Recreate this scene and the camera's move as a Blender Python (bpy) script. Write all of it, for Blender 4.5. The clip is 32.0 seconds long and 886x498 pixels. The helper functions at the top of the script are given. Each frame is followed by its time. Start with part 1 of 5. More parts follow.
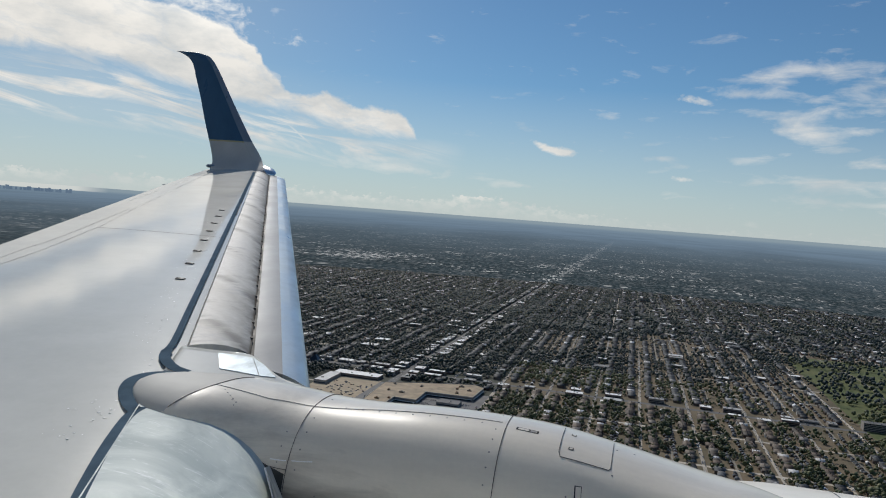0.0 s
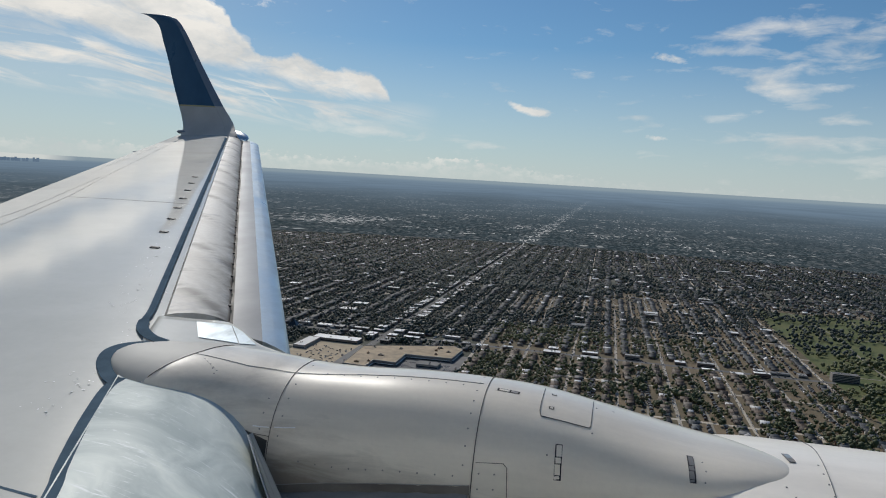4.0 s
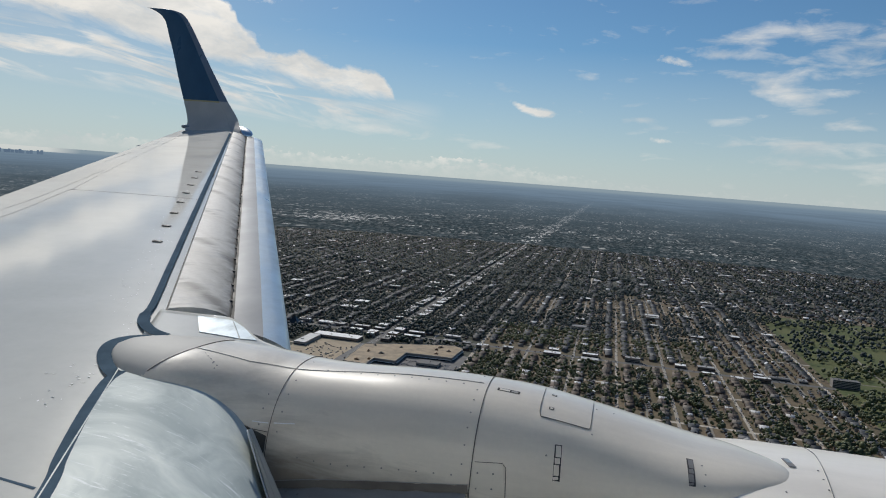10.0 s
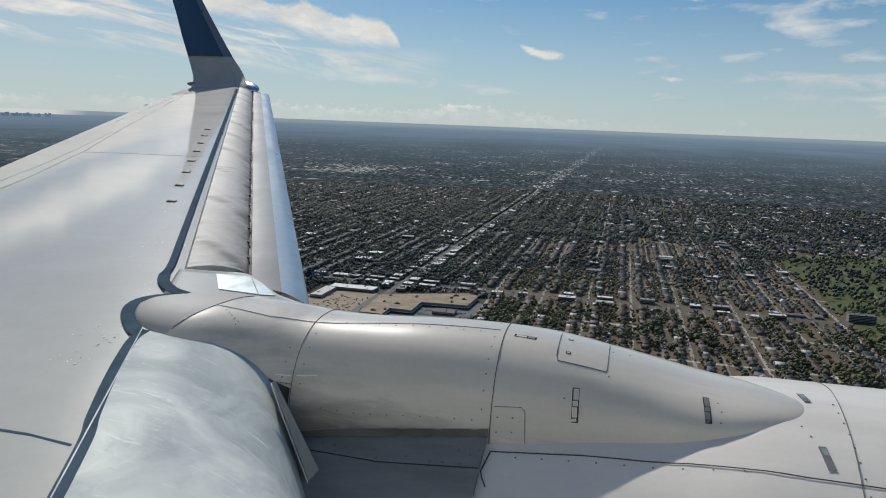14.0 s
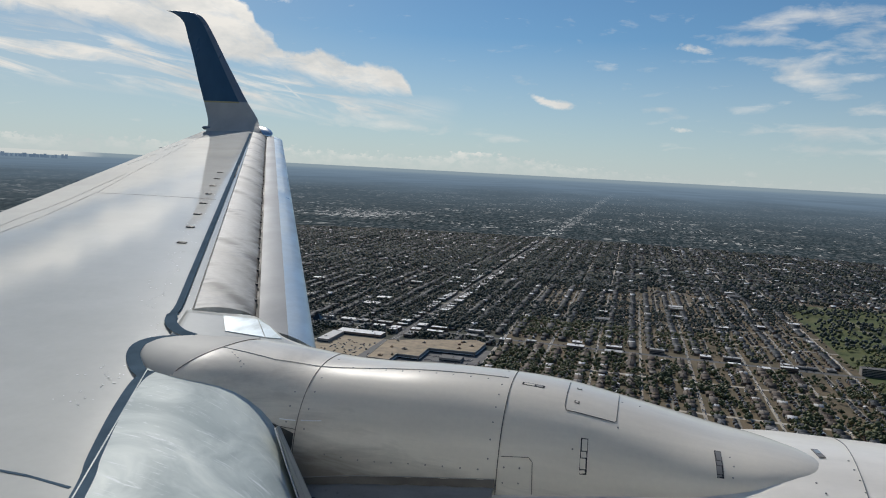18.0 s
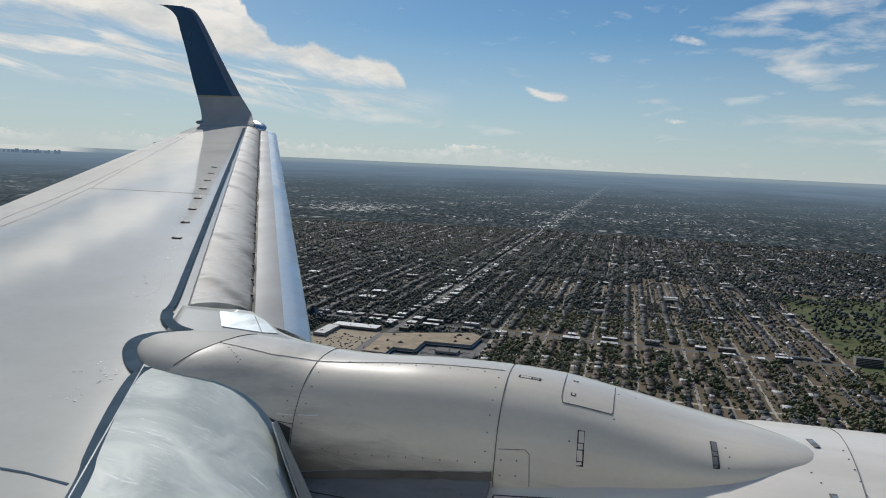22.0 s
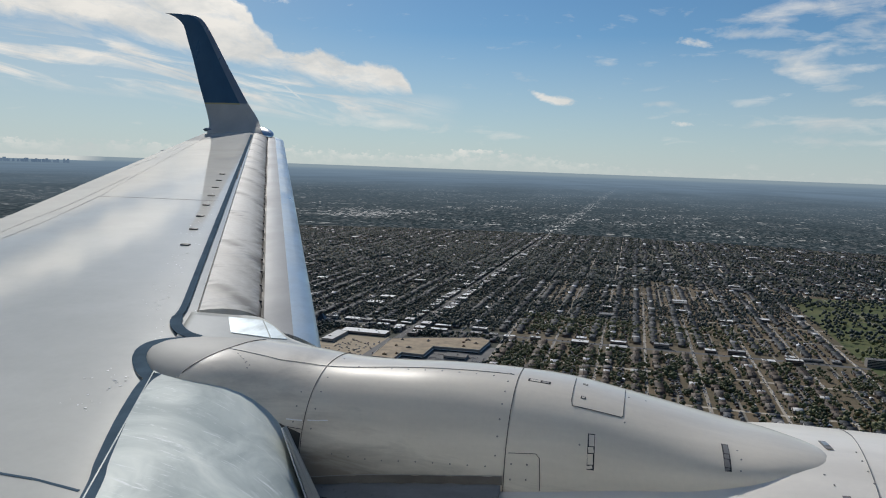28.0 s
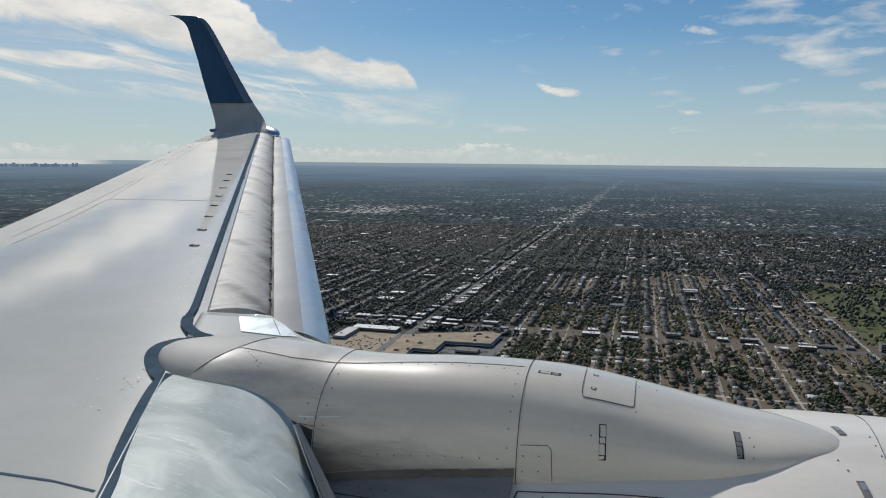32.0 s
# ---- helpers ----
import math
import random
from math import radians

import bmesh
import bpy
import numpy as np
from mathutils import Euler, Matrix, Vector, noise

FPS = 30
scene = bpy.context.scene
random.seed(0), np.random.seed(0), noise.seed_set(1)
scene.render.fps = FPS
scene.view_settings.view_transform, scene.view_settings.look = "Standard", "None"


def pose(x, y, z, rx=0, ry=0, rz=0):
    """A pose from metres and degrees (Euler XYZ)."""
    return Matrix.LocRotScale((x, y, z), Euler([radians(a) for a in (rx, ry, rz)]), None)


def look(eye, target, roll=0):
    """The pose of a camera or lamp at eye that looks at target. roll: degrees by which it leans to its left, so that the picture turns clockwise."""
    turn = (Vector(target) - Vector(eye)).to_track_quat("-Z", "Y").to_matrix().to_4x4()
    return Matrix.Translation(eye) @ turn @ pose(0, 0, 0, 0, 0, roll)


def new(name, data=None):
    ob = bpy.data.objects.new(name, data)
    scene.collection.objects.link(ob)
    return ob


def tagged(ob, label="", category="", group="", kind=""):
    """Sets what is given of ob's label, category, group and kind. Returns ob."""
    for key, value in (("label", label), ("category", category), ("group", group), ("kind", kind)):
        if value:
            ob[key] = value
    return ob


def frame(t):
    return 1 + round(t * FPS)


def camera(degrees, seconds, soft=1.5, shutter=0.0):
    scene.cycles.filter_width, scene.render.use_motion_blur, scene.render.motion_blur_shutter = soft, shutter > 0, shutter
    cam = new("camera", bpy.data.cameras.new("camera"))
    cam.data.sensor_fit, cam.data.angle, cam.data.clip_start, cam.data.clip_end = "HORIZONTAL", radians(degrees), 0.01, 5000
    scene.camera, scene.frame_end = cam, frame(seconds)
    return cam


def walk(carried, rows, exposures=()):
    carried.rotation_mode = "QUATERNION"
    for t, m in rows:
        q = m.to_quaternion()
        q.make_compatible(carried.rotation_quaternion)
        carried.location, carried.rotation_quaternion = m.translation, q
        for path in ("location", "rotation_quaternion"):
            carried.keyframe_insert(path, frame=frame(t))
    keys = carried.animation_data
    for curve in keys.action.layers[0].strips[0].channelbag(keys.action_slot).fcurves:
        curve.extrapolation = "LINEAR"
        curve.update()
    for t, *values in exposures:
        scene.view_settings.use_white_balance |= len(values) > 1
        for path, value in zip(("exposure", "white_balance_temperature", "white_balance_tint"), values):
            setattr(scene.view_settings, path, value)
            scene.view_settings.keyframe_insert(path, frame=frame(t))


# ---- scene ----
# ---- the camera and its way ----
H = 370.0  # flying height over the ground
AIR = pose(0, 0, H, -0.25, 0.4, 0)  # the airliner's attitude in flight
cam = camera(61.4, 32.0, soft=1.05)
PATH = [
    (0.0, AIR @ pose(0.020, -0.007, -0.003, 87.40, -4.79, 14.51)),
    (0.5, AIR @ pose(0.019, -0.007, -0.002, 86.97, -4.77, 14.24)),
    (1.0, AIR @ pose(0.017, -0.004, -0.000, 86.68, -4.75, 13.90)),
    (1.5, AIR @ pose(0.015, -0.004, 0.001, 86.02, -4.29, 13.70)),
    (2.0, AIR @ pose(0.012, -0.002, 0.001, 85.76, -3.92, 13.47)),
    (2.5, AIR @ pose(0.011, -0.000, 0.001, 85.98, -3.72, 13.40)),
    (3.0, AIR @ pose(0.010, 0.002, -0.001, 86.21, -3.73, 13.20)),
    (3.5, AIR @ pose(0.010, 0.002, 0.000, 85.35, -3.75, 13.01)),
    (5.5, AIR @ pose(0.008, 0.005, 0.000, 84.21, -4.03, 11.42)),
    (6.0, AIR @ pose(0.009, 0.004, -0.000, 84.97, -4.11, 11.27)),
    (6.5, AIR @ pose(0.008, 0.004, -0.002, 85.62, -4.54, 11.43)),
    (7.0, AIR @ pose(0.007, 0.004, -0.001, 85.31, -4.89, 11.85)),
    (7.5, AIR @ pose(0.008, 0.003, -0.004, 84.61, -5.01, 12.15)),
    (8.0, AIR @ pose(0.008, 0.001, -0.005, 84.23, -4.84, 12.47)),
    (8.5, AIR @ pose(0.007, 0.002, -0.006, 83.98, -4.78, 12.72)),
    (9.0, AIR @ pose(0.008, 0.005, -0.005, 84.08, -4.80, 12.76)),
    (9.5, AIR @ pose(0.007, 0.005, -0.004, 84.45, -4.87, 12.83)),
    (10.0, AIR @ pose(0.007, 0.007, -0.004, 84.60, -4.76, 12.90)),
    (10.5, AIR @ pose(0.006, 0.008, -0.003, 84.59, -4.80, 12.88)),
    (11.0, AIR @ pose(0.005, 0.007, -0.002, 84.35, -4.66, 12.92)),
    (11.5, AIR @ pose(0.004, 0.005, -0.003, 83.76, -4.43, 12.75)),
    (12.0, AIR @ pose(0.005, -0.000, -0.002, 83.04, -4.13, 12.59)),
    (12.5, AIR @ pose(0.006, -0.006, 0.000, 82.17, -3.67, 12.49)),
    (13.0, AIR @ pose(0.006, -0.009, 0.002, 81.36, -3.21, 12.66)),
    (13.5, AIR @ pose(0.005, -0.010, 0.003, 80.60, -2.80, 13.12)),
    (15.5, AIR @ pose(0.006, -0.010, 0.004, 81.81, -2.85, 14.50)),
    (16.0, AIR @ pose(0.005, -0.007, 0.003, 82.89, -3.01, 14.51)),
    (16.5, AIR @ pose(0.003, -0.004, 0.001, 83.57, -3.14, 14.45)),
    (17.0, AIR @ pose(0.004, -0.002, -0.000, 84.02, -3.30, 14.40)),
    (17.5, AIR @ pose(0.005, -0.000, 0.001, 84.25, -3.49, 14.36)),
    (18.0, AIR @ pose(0.004, -0.001, 0.000, 84.11, -3.46, 14.39)),
    (18.5, AIR @ pose(0.004, 0.000, 0.001, 83.93, -3.24, 14.40)),
    (19.0, AIR @ pose(0.003, 0.001, -0.000, 83.86, -2.96, 14.54)),
    (19.5, AIR @ pose(0.003, 0.001, 0.000, 83.64, -2.62, 14.76)),
    (20.0, AIR @ pose(0.002, -0.000, 0.001, 83.67, -2.74, 14.81)),
    (20.5, AIR @ pose(0.002, 0.000, 0.002, 83.37, -2.61, 14.83)),
    (21.0, AIR @ pose(0.001, -0.001, 0.002, 83.14, -2.72, 14.58)),
    (21.5, AIR @ pose(0.001, -0.002, 0.003, 83.50, -2.84, 14.27)),
    (22.0, AIR @ pose(0.002, -0.003, 0.003, 83.60, -3.08, 13.98)),
    (22.5, AIR @ pose(0.002, -0.002, 0.002, 83.11, -2.97, 13.89)),
    (23.0, AIR @ pose(0.002, -0.003, 0.000, 82.89, -2.85, 13.83)),
    (23.5, AIR @ pose(0.004, -0.004, 0.001, 83.00, -2.70, 13.78)),
    (24.0, AIR @ pose(0.003, -0.004, -0.000, 83.34, -2.46, 13.83)),
    (24.5, AIR @ pose(0.002, -0.004, 0.000, 83.66, -2.28, 14.00)),
    (25.0, AIR @ pose(0.001, -0.005, -0.000, 83.85, -2.26, 14.15)),
    (25.5, AIR @ pose(0.000, -0.003, -0.000, 84.17, -2.36, 14.42)),
    (27.5, AIR @ pose(0.000, -0.003, -0.001, 84.03, -2.83, 14.47)),
    (28.0, AIR @ pose(0.000, -0.002, -0.001, 83.95, -2.50, 14.50)),
    (28.5, AIR @ pose(0.001, -0.001, -0.002, 84.03, -2.29, 14.55)),
    (29.0, AIR @ pose(0.002, 0.000, -0.002, 84.14, -2.18, 14.39)),
    (29.5, AIR @ pose(0.003, -0.001, -0.002, 84.03, -2.17, 14.14)),
    (30.0, AIR @ pose(0.005, -0.001, -0.002, 83.58, -2.19, 13.83)),
    (30.5, AIR @ pose(0.005, -0.000, -0.004, 83.41, -2.03, 13.87)),
    (31.0, AIR @ pose(0.007, -0.002, -0.003, 83.40, -1.78, 14.06)),
    (31.5, AIR @ pose(0.008, -0.003, -0.003, 83.53, -1.52, 14.43)),
    (32.0, AIR @ pose(0.008, -0.003, -0.003, 83.54, -1.05, 15.03)),
]
walk(cam, PATH)

# ---- sky and sun ----
SUN = Vector((-0.42, 0.655, 0.63)).normalized()  # towards the sun: beyond the wing and a little aft
world = bpy.data.worlds.new("sky")
scene.world = world
world.use_nodes = True


class Nodes:
    """Short hand for building node trees."""

    def __init__(self, tree):
        self.t = tree

    def n(self, kind, **kw):
        node = self.t.nodes.new(kind)
        for k, v in kw.items():
            node.inputs[k.replace("_", " ")].default_value = v
        return node

    def link(self, a, b):
        self.t.links.new(a, b)

    def math(self, op, a, b=0.0, c=None, clamp=False):
        node = self.t.nodes.new("ShaderNodeMath")
        node.operation, node.use_clamp = op, clamp
        for i, v in enumerate((a, b) if c is None else (a, b, c)):
            if isinstance(v, (int, float)):
                node.inputs[i].default_value = v
            else:
                self.link(v, node.inputs[i])
        return node.outputs[0]

    def noise(self, vec, scale, detail=4.0, rough=0.55, dims="3D", distort=0.0):
        node = self.t.nodes.new("ShaderNodeTexNoise")
        node.noise_dimensions = dims
        node.inputs["Scale"].default_value, node.inputs["Detail"].default_value = scale, detail
        node.inputs["Roughness"].default_value, node.inputs["Distortion"].default_value = rough, distort
        if vec is not None:
            self.link(vec, node.inputs["Vector"])
        return node.outputs["Fac"]

    def ramp(self, fac, *stops):
        node = self.t.nodes.new("ShaderNodeValToRGB")
        el = node.color_ramp.elements
        while len(el) < len(stops):
            el.new(0.5)
        for e, (p, col) in zip(el, stops):
            e.position = p
            e.color = (*col, 1) if len(col) == 3 else col
        self.link(fac, node.inputs[0])
        return node.outputs[0]

    def map(self, v, a, b, c=0.0, d=1.0):
        node = self.t.nodes.new("ShaderNodeMapRange")
        for i, val in enumerate((a, b, c, d)):
            node.inputs[i + 1].default_value = val
        self.link(v, node.inputs[0])
        return node.outputs[0]

    def mix(self, fac, a, b, blend="MIX"):
        node = self.t.nodes.new("ShaderNodeMix")
        node.data_type, node.blend_type = "RGBA", blend
        for i, v in ((0, fac), (6, a), (7, b)):
            if isinstance(v, (int, float)):
                node.inputs[i].default_value = v
            elif isinstance(v, tuple):
                node.inputs[i].default_value = (*v, 1)
            else:
                self.link(v, node.inputs[i])
        return node.outputs[2]

    def xyz(self, x, y, z=0.0):
        node = self.t.nodes.new("ShaderNodeCombineXYZ")
        for i, v in enumerate((x, y, z)):
            if isinstance(v, (int, float)):
                node.inputs[i].default_value = v
            else:
                self.link(v, node.inputs[i])
        return node.outputs[0]

    def split(self, v):
        node = self.t.nodes.new("ShaderNodeSeparateXYZ")
        self.link(v, node.inputs[0])
        return node.outputs


def build_sky():
    world.node_tree.nodes.clear()
    k = Nodes(world.node_tree)
    sky = k.n("ShaderNodeTexSky")
    sky.sky_type, sky.sun_disc = "NISHITA", False
    sky.sun_elevation = math.asin(SUN.z)
    sky.sun_rotation = math.atan2(SUN.x, SUN.y)
    sky.air_density, sky.dust_density, sky.ozone_density, sky.altitude = 1.0, 0.1, 3.0, 370
    dirs = k.split(k.n("ShaderNodeTexCoord").outputs["Generated"])
    az = k.math("MULTIPLY", k.math("ARCTAN2", dirs[0], dirs[1]), 57.2958)  # degrees from abeam, aft negative
    el = k.math("MULTIPLY", k.math("ARCSINE", dirs[2]), 57.2958)

    def blob(a, e, wa, we, tilt, strength):
        """A patch of sky in which clouds gather."""
        da, de = k.math("SUBTRACT", az, a), k.math("SUBTRACT", el, e)
        c, s = math.cos(radians(tilt)), math.sin(radians(tilt))
        u = k.math("DIVIDE", k.math("ADD", k.math("MULTIPLY", da, c), k.math("MULTIPLY", de, s)), wa)
        v = k.math("DIVIDE", k.math("SUBTRACT", k.math("MULTIPLY", de, c), k.math("MULTIPLY", da, s)), we)
        q = k.math("ADD", k.math("MULTIPLY", u, u), k.math("MULTIPLY", v, v))
        return k.math("MULTIPLY", k.math("EXPONENT", k.math("MULTIPLY", q, -1.0)), strength)

    def total(blobs):
        s = blob(*blobs[0])
        for b in blobs[1:]:
            s = k.math("ADD", s, blob(*b))
        return s

    def profile(stops):
        """An elevation that follows the azimuth."""
        pos = k.map(az, -70.0, 30.0)
        return k.math("MULTIPLY", k.ramp(pos, *[((p + 70) / 100, (e / 20,) * 3) for p, e in stops]), 20.0)

    def swell(field, size):
        """Noise about zero."""
        return k.math("MULTIPLY", k.math("SUBTRACT", field, 0.5), size)

    # a bank of cumulus aft: crisp lumpy top, frayed underside
    lumps = k.noise(k.xyz(k.math("MULTIPLY", az, 0.8), el, 3.0), 0.85, 10, 0.62, distort=0.3)
    frays = k.noise(k.xyz(k.math("MULTIPLY", az, 0.35), k.math("ADD", el, k.math("MULTIPLY", az, 0.2)), 5.0), 0.9, 10, 0.66, distort=0.5)
    over = k.math("SUBTRACT", k.math("ADD", profile(BANK_TOP), swell(lumps, 1.5)), el)
    under = k.math("SUBTRACT", k.math("ADD", el, swell(frays, 2.0)), profile(BANK_FOOT))
    dens = k.math("MULTIPLY", k.map(over, 0.0, 0.40), k.map(under, -0.25, 0.70))
    dens = k.math("MULTIPLY", dens, k.map(frays, 0.25, 0.50, 0.62, 1.0))
    # single small clouds
    puffs = k.noise(k.xyz(k.math("MULTIPLY", az, 0.6), el, 3.0), 0.9, 12, 0.66, distort=0.35)
    small = k.map(k.math("ADD", k.math("MULTIPLY", puffs, 1.5), total(CUMULUS)), 1.08, 1.46, 0.0, 0.92)
    # streaks falling away aft, and fair-weather wisps ahead
    slant = k.math("ADD", el, k.math("MULTIPLY", az, 0.14))
    streaks = k.noise(k.xyz(k.math("MULTIPLY", az, 0.14), slant, 7.0), 0.85, 9, 0.60, distort=0.8)
    veil = k.math("MULTIPLY", k.map(k.math("SUBTRACT", el, profile(VEIL_FOOT)), -0.2, 1.0), k.map(az, -13.0, -22.0))
    veil = k.math("MULTIPLY", veil, k.map(el, 10.0, 8.0))
    veil = k.math("MULTIPLY", veil, k.map(k.math("SUBTRACT", profile(BANK_FOOT), el), 0.0, 0.9))
    thin = k.math("MULTIPLY", k.map(streaks, 0.44, 0.60, 0.06, 0.95), veil)
    feather = k.noise(k.xyz(k.math("MULTIPLY", az, 0.30), k.math("SUBTRACT", el, k.math("MULTIPLY", az, 0.03)), 21.0), 1.0, 9, 0.60, distort=0.35)
    wisps = k.map(k.math("ADD", k.math("MULTIPLY", feather, 2.2), total(WISPS)), 1.34, 2.25, 0.0, 0.85)
    trail = k.math("MULTIPLY", blob(-25.8, 5.1, 1.4, 0.07, -37, 0.55), 1.0)
    thin = k.math("MAXIMUM", k.math("MAXIMUM", thin, wisps), trail)
    # a low row of cumulus over the horizon, half lost in the haze
    low = k.noise(k.xyz(az, k.math("MULTIPLY", el, 1.3), 1.0), 2.1, 6, 0.60)
    row = k.map(k.math("SUBTRACT", k.math("ADD", profile(ROW_TOP), swell(low, 2.0)), el), 0.0, 0.16)
    row = k.math("MULTIPLY", row, k.map(el, 0.1, 1.4, 0.12, 0.66))
    heaps = k.noise(k.xyz(az, k.math("MULTIPLY", el, 1.6), 31.0), 1.3, 5, 0.6)
    row = k.math("MULTIPLY", row, k.map(heaps, 0.40, 0.60, 0.15, 1.0))
    cover = k.math("MAXIMUM", k.math("MAXIMUM", dens, small), k.math("MAXIMUM", thin, row), clamp=True)
    shade = k.noise(k.xyz(k.math("MULTIPLY", az, 0.5), el, 11.0), 0.42, 6, 0.6)
    white = k.ramp(shade, (0.30, (9.6, 10.0, 10.1)), (0.60, (14.0, 13.6, 12.8)))
    sunward = blob(-43, 18.5, 16, 3.4, -14, 0.9)  # clouds towards the sun shine more
    white = k.mix(1.0, white, k.xyz(*[k.math("ADD", sunward, 1.0)] * 3), "MULTIPLY")
    haze = k.math("MULTIPLY", k.map(el, 10.0, 0.0), 0.72)
    glow = blob(-44, 18, 19, 22, 0, 0.42)
    blue = k.mix(1.0, sky.outputs[0], (0.73, 0.99, 1.12), "MULTIPLY")
    base = k.mix(haze, blue, (8.7, 9.6, 10.2))
    base = k.mix(glow, base, (8.6, 9.6, 9.8))
    colour = k.mix(cover, base, white)
    ground_side = k.mix(k.map(el, 0.0, -2.0), colour, (1.2, 1.3, 1.4))
    back = k.n("ShaderNodeBackground", Strength=0.06)
    k.link(ground_side, back.inputs["Color"])
    out = k.n("ShaderNodeOutputWorld")
    k.link(back.outputs[0], out.inputs["Surface"])


# azimuth, elevation, width, height (degrees), tilt, strength
CUMULUS = [(-7.3, 5.62, 1.3, 0.30, -16, 0.66), (-5.7, 5.22, 1.5, 0.42, -4, 0.68), (2.9, 3.78, 1.4, 0.30, -4, 0.62), (3.5, 9.45, 1.7, 0.38, -9, 0.56), (-42, 16.4, 13, 1.9, -16, 0.85)]
WISPS = [(9.5, 11.3, 6.5, 0.75, 7, 0.58), (15.5, 10.8, 3.5, 1.2, 5, 0.55), (7.3, 9.9, 2.6, 0.35, 0, 0.52), (9.6, 8.15, 2.3, 0.95, -14, 0.56), (11.4, 7.0, 3.0, 0.65, -15, 0.54),
         (14.8, 7.6, 2.8, 0.4, 8, 0.55), (15.2, 5.3, 2.8, 0.35, -2, 0.55), (12.5, 3.95, 5.5, 0.5, -2, 0.46), (14.5, 9.0, 4.0, 0.8, 5, 0.40), (-2.0, 8.1, 3.0, 0.5, 3, 0.28),
         (1.3, 5.2, 1.6, 0.25, 0, 0.52), (6.5, 5.3, 4.0, 0.4, 0, 0.30), (-9.6, 2.7, 3.4, 0.30, -5, 0.46), (-19.5, 3.3, 6.0, 0.55, -3, 0.50), (16, 2.6, 8.0, 0.9, 0, 0.42), (-16.3, 4.4, 1.2, 0.3, 0, 0.5)]
# azimuth, elevation
BANK_TOP = [(-70, 14.5), (-45, 13.8), (-35, 13.2), (-31, 12.3), (-29.2, 11.0), (-28.5, 9.7), (-27.4, 9.0), (-26.6, 7.9), (-25.1, 8.1), (-24.1, 8.6), (-23.2, 8.1), (-22.0, 7.6), (-18.8, 7.6), (-17.9, 7.1), (-17.1, 6.1), (-16.4, 4.5), (-15, 0), (30, 0)]
BANK_FOOT = [(-70, 8.6), (-45.2, 8.7), (-41, 8.8), (-37.5, 8.4), (-34.9, 7.8), (-31.1, 6.9), (-27.1, 6.9), (-25, 6.5), (-22.9, 5.8), (-20.8, 5.3), (-17, 5.6), (30, 6)]
VEIL_FOOT = [(-70, 4.6), (-45, 4.4), (-36, 4.2), (-31, 3.6), (-24, 3.2), (-17, 2.9), (30, 3)]
ROW_TOP = [(-70, 0.9), (-45, 0.9), (-38, 1.1), (-26, 1.1), (-18.5, 0.9), (-15.9, 0.9), (-13.2, 1.5), (-11, 1.55), (-7.8, 1.1), (-3.6, 0.8), (1, 0.3), (30, 0.2)]
build_sky()

lamp = bpy.data.lights.new("sun", "SUN")
lamp.energy, lamp.angle, lamp.color = 3.1, radians(0.6), (1.0, 0.955, 0.885)
new("sun", lamp).matrix_world = look((0, 0, 900), Vector((0, 0, 900)) - SUN)
scene.view_settings.exposure = -0.04

# ---- materials ----


def material(name, build):
    m = bpy.data.materials.new(name)
    m.use_nodes = True
    m.node_tree.nodes.clear()
    k = Nodes(m.node_tree)
    b = k.n("ShaderNodeBsdfPrincipled")
    out = k.n("ShaderNodeOutputMaterial")
    k.link(b.outputs[0], out.inputs["Surface"])
    build(k, b)
    return m


def bump(k, b, height, strength, distance):
    n = k.n("ShaderNodeBump", Strength=strength, Distance=distance)
    k.link(height, n.inputs["Height"])
    k.link(n.outputs[0], b.inputs["Normal"])


def obj_coord(k):
    return k.n("ShaderNodeTexCoord").outputs["Object"]


def paint(name, colour, rough, dirt=0.10, streak=(1, 1, 1), metal=0.0, scale=2.0, coat=0.0, wave=0.0, spec=0.5):
    """Aircraft paint or bare metal with grime at two scales."""

    def build(k, b):
        c = obj_coord(k)
        mp = k.n("ShaderNodeMapping")
        mp.inputs["Scale"].default_value = streak
        k.link(c, mp.inputs["Vector"])
        big = k.noise(mp.outputs[0], scale, 5, 0.6)
        fine = k.noise(c, scale * 22, 3, 0.6)
        dark = tuple(v * (1 - 2.2 * dirt) for v in colour)
        col = k.ramp(big, (0.34, dark), (0.62, colour))
        col = k.mix(k.map(fine, 0.3, 0.75, 0.0, dirt * 1.3), col, tuple(v * 0.55 for v in colour))
        k.link(col, b.inputs["Base Color"])
        b.inputs["Metallic"].default_value = metal
        k.link(k.map(big, 0.3, 0.7, rough * 1.35, rough * 0.8), b.inputs["Roughness"])
        b.inputs["Coat Weight"].default_value = coat
        b.inputs["Coat Roughness"].default_value = 0.06
        b.inputs["Specular IOR Level"].default_value = spec
        if wave:
            bump(k, b, k.noise(c, scale * 0.9, 2, 0.5), wave, 0.02)

    return material(name, build)


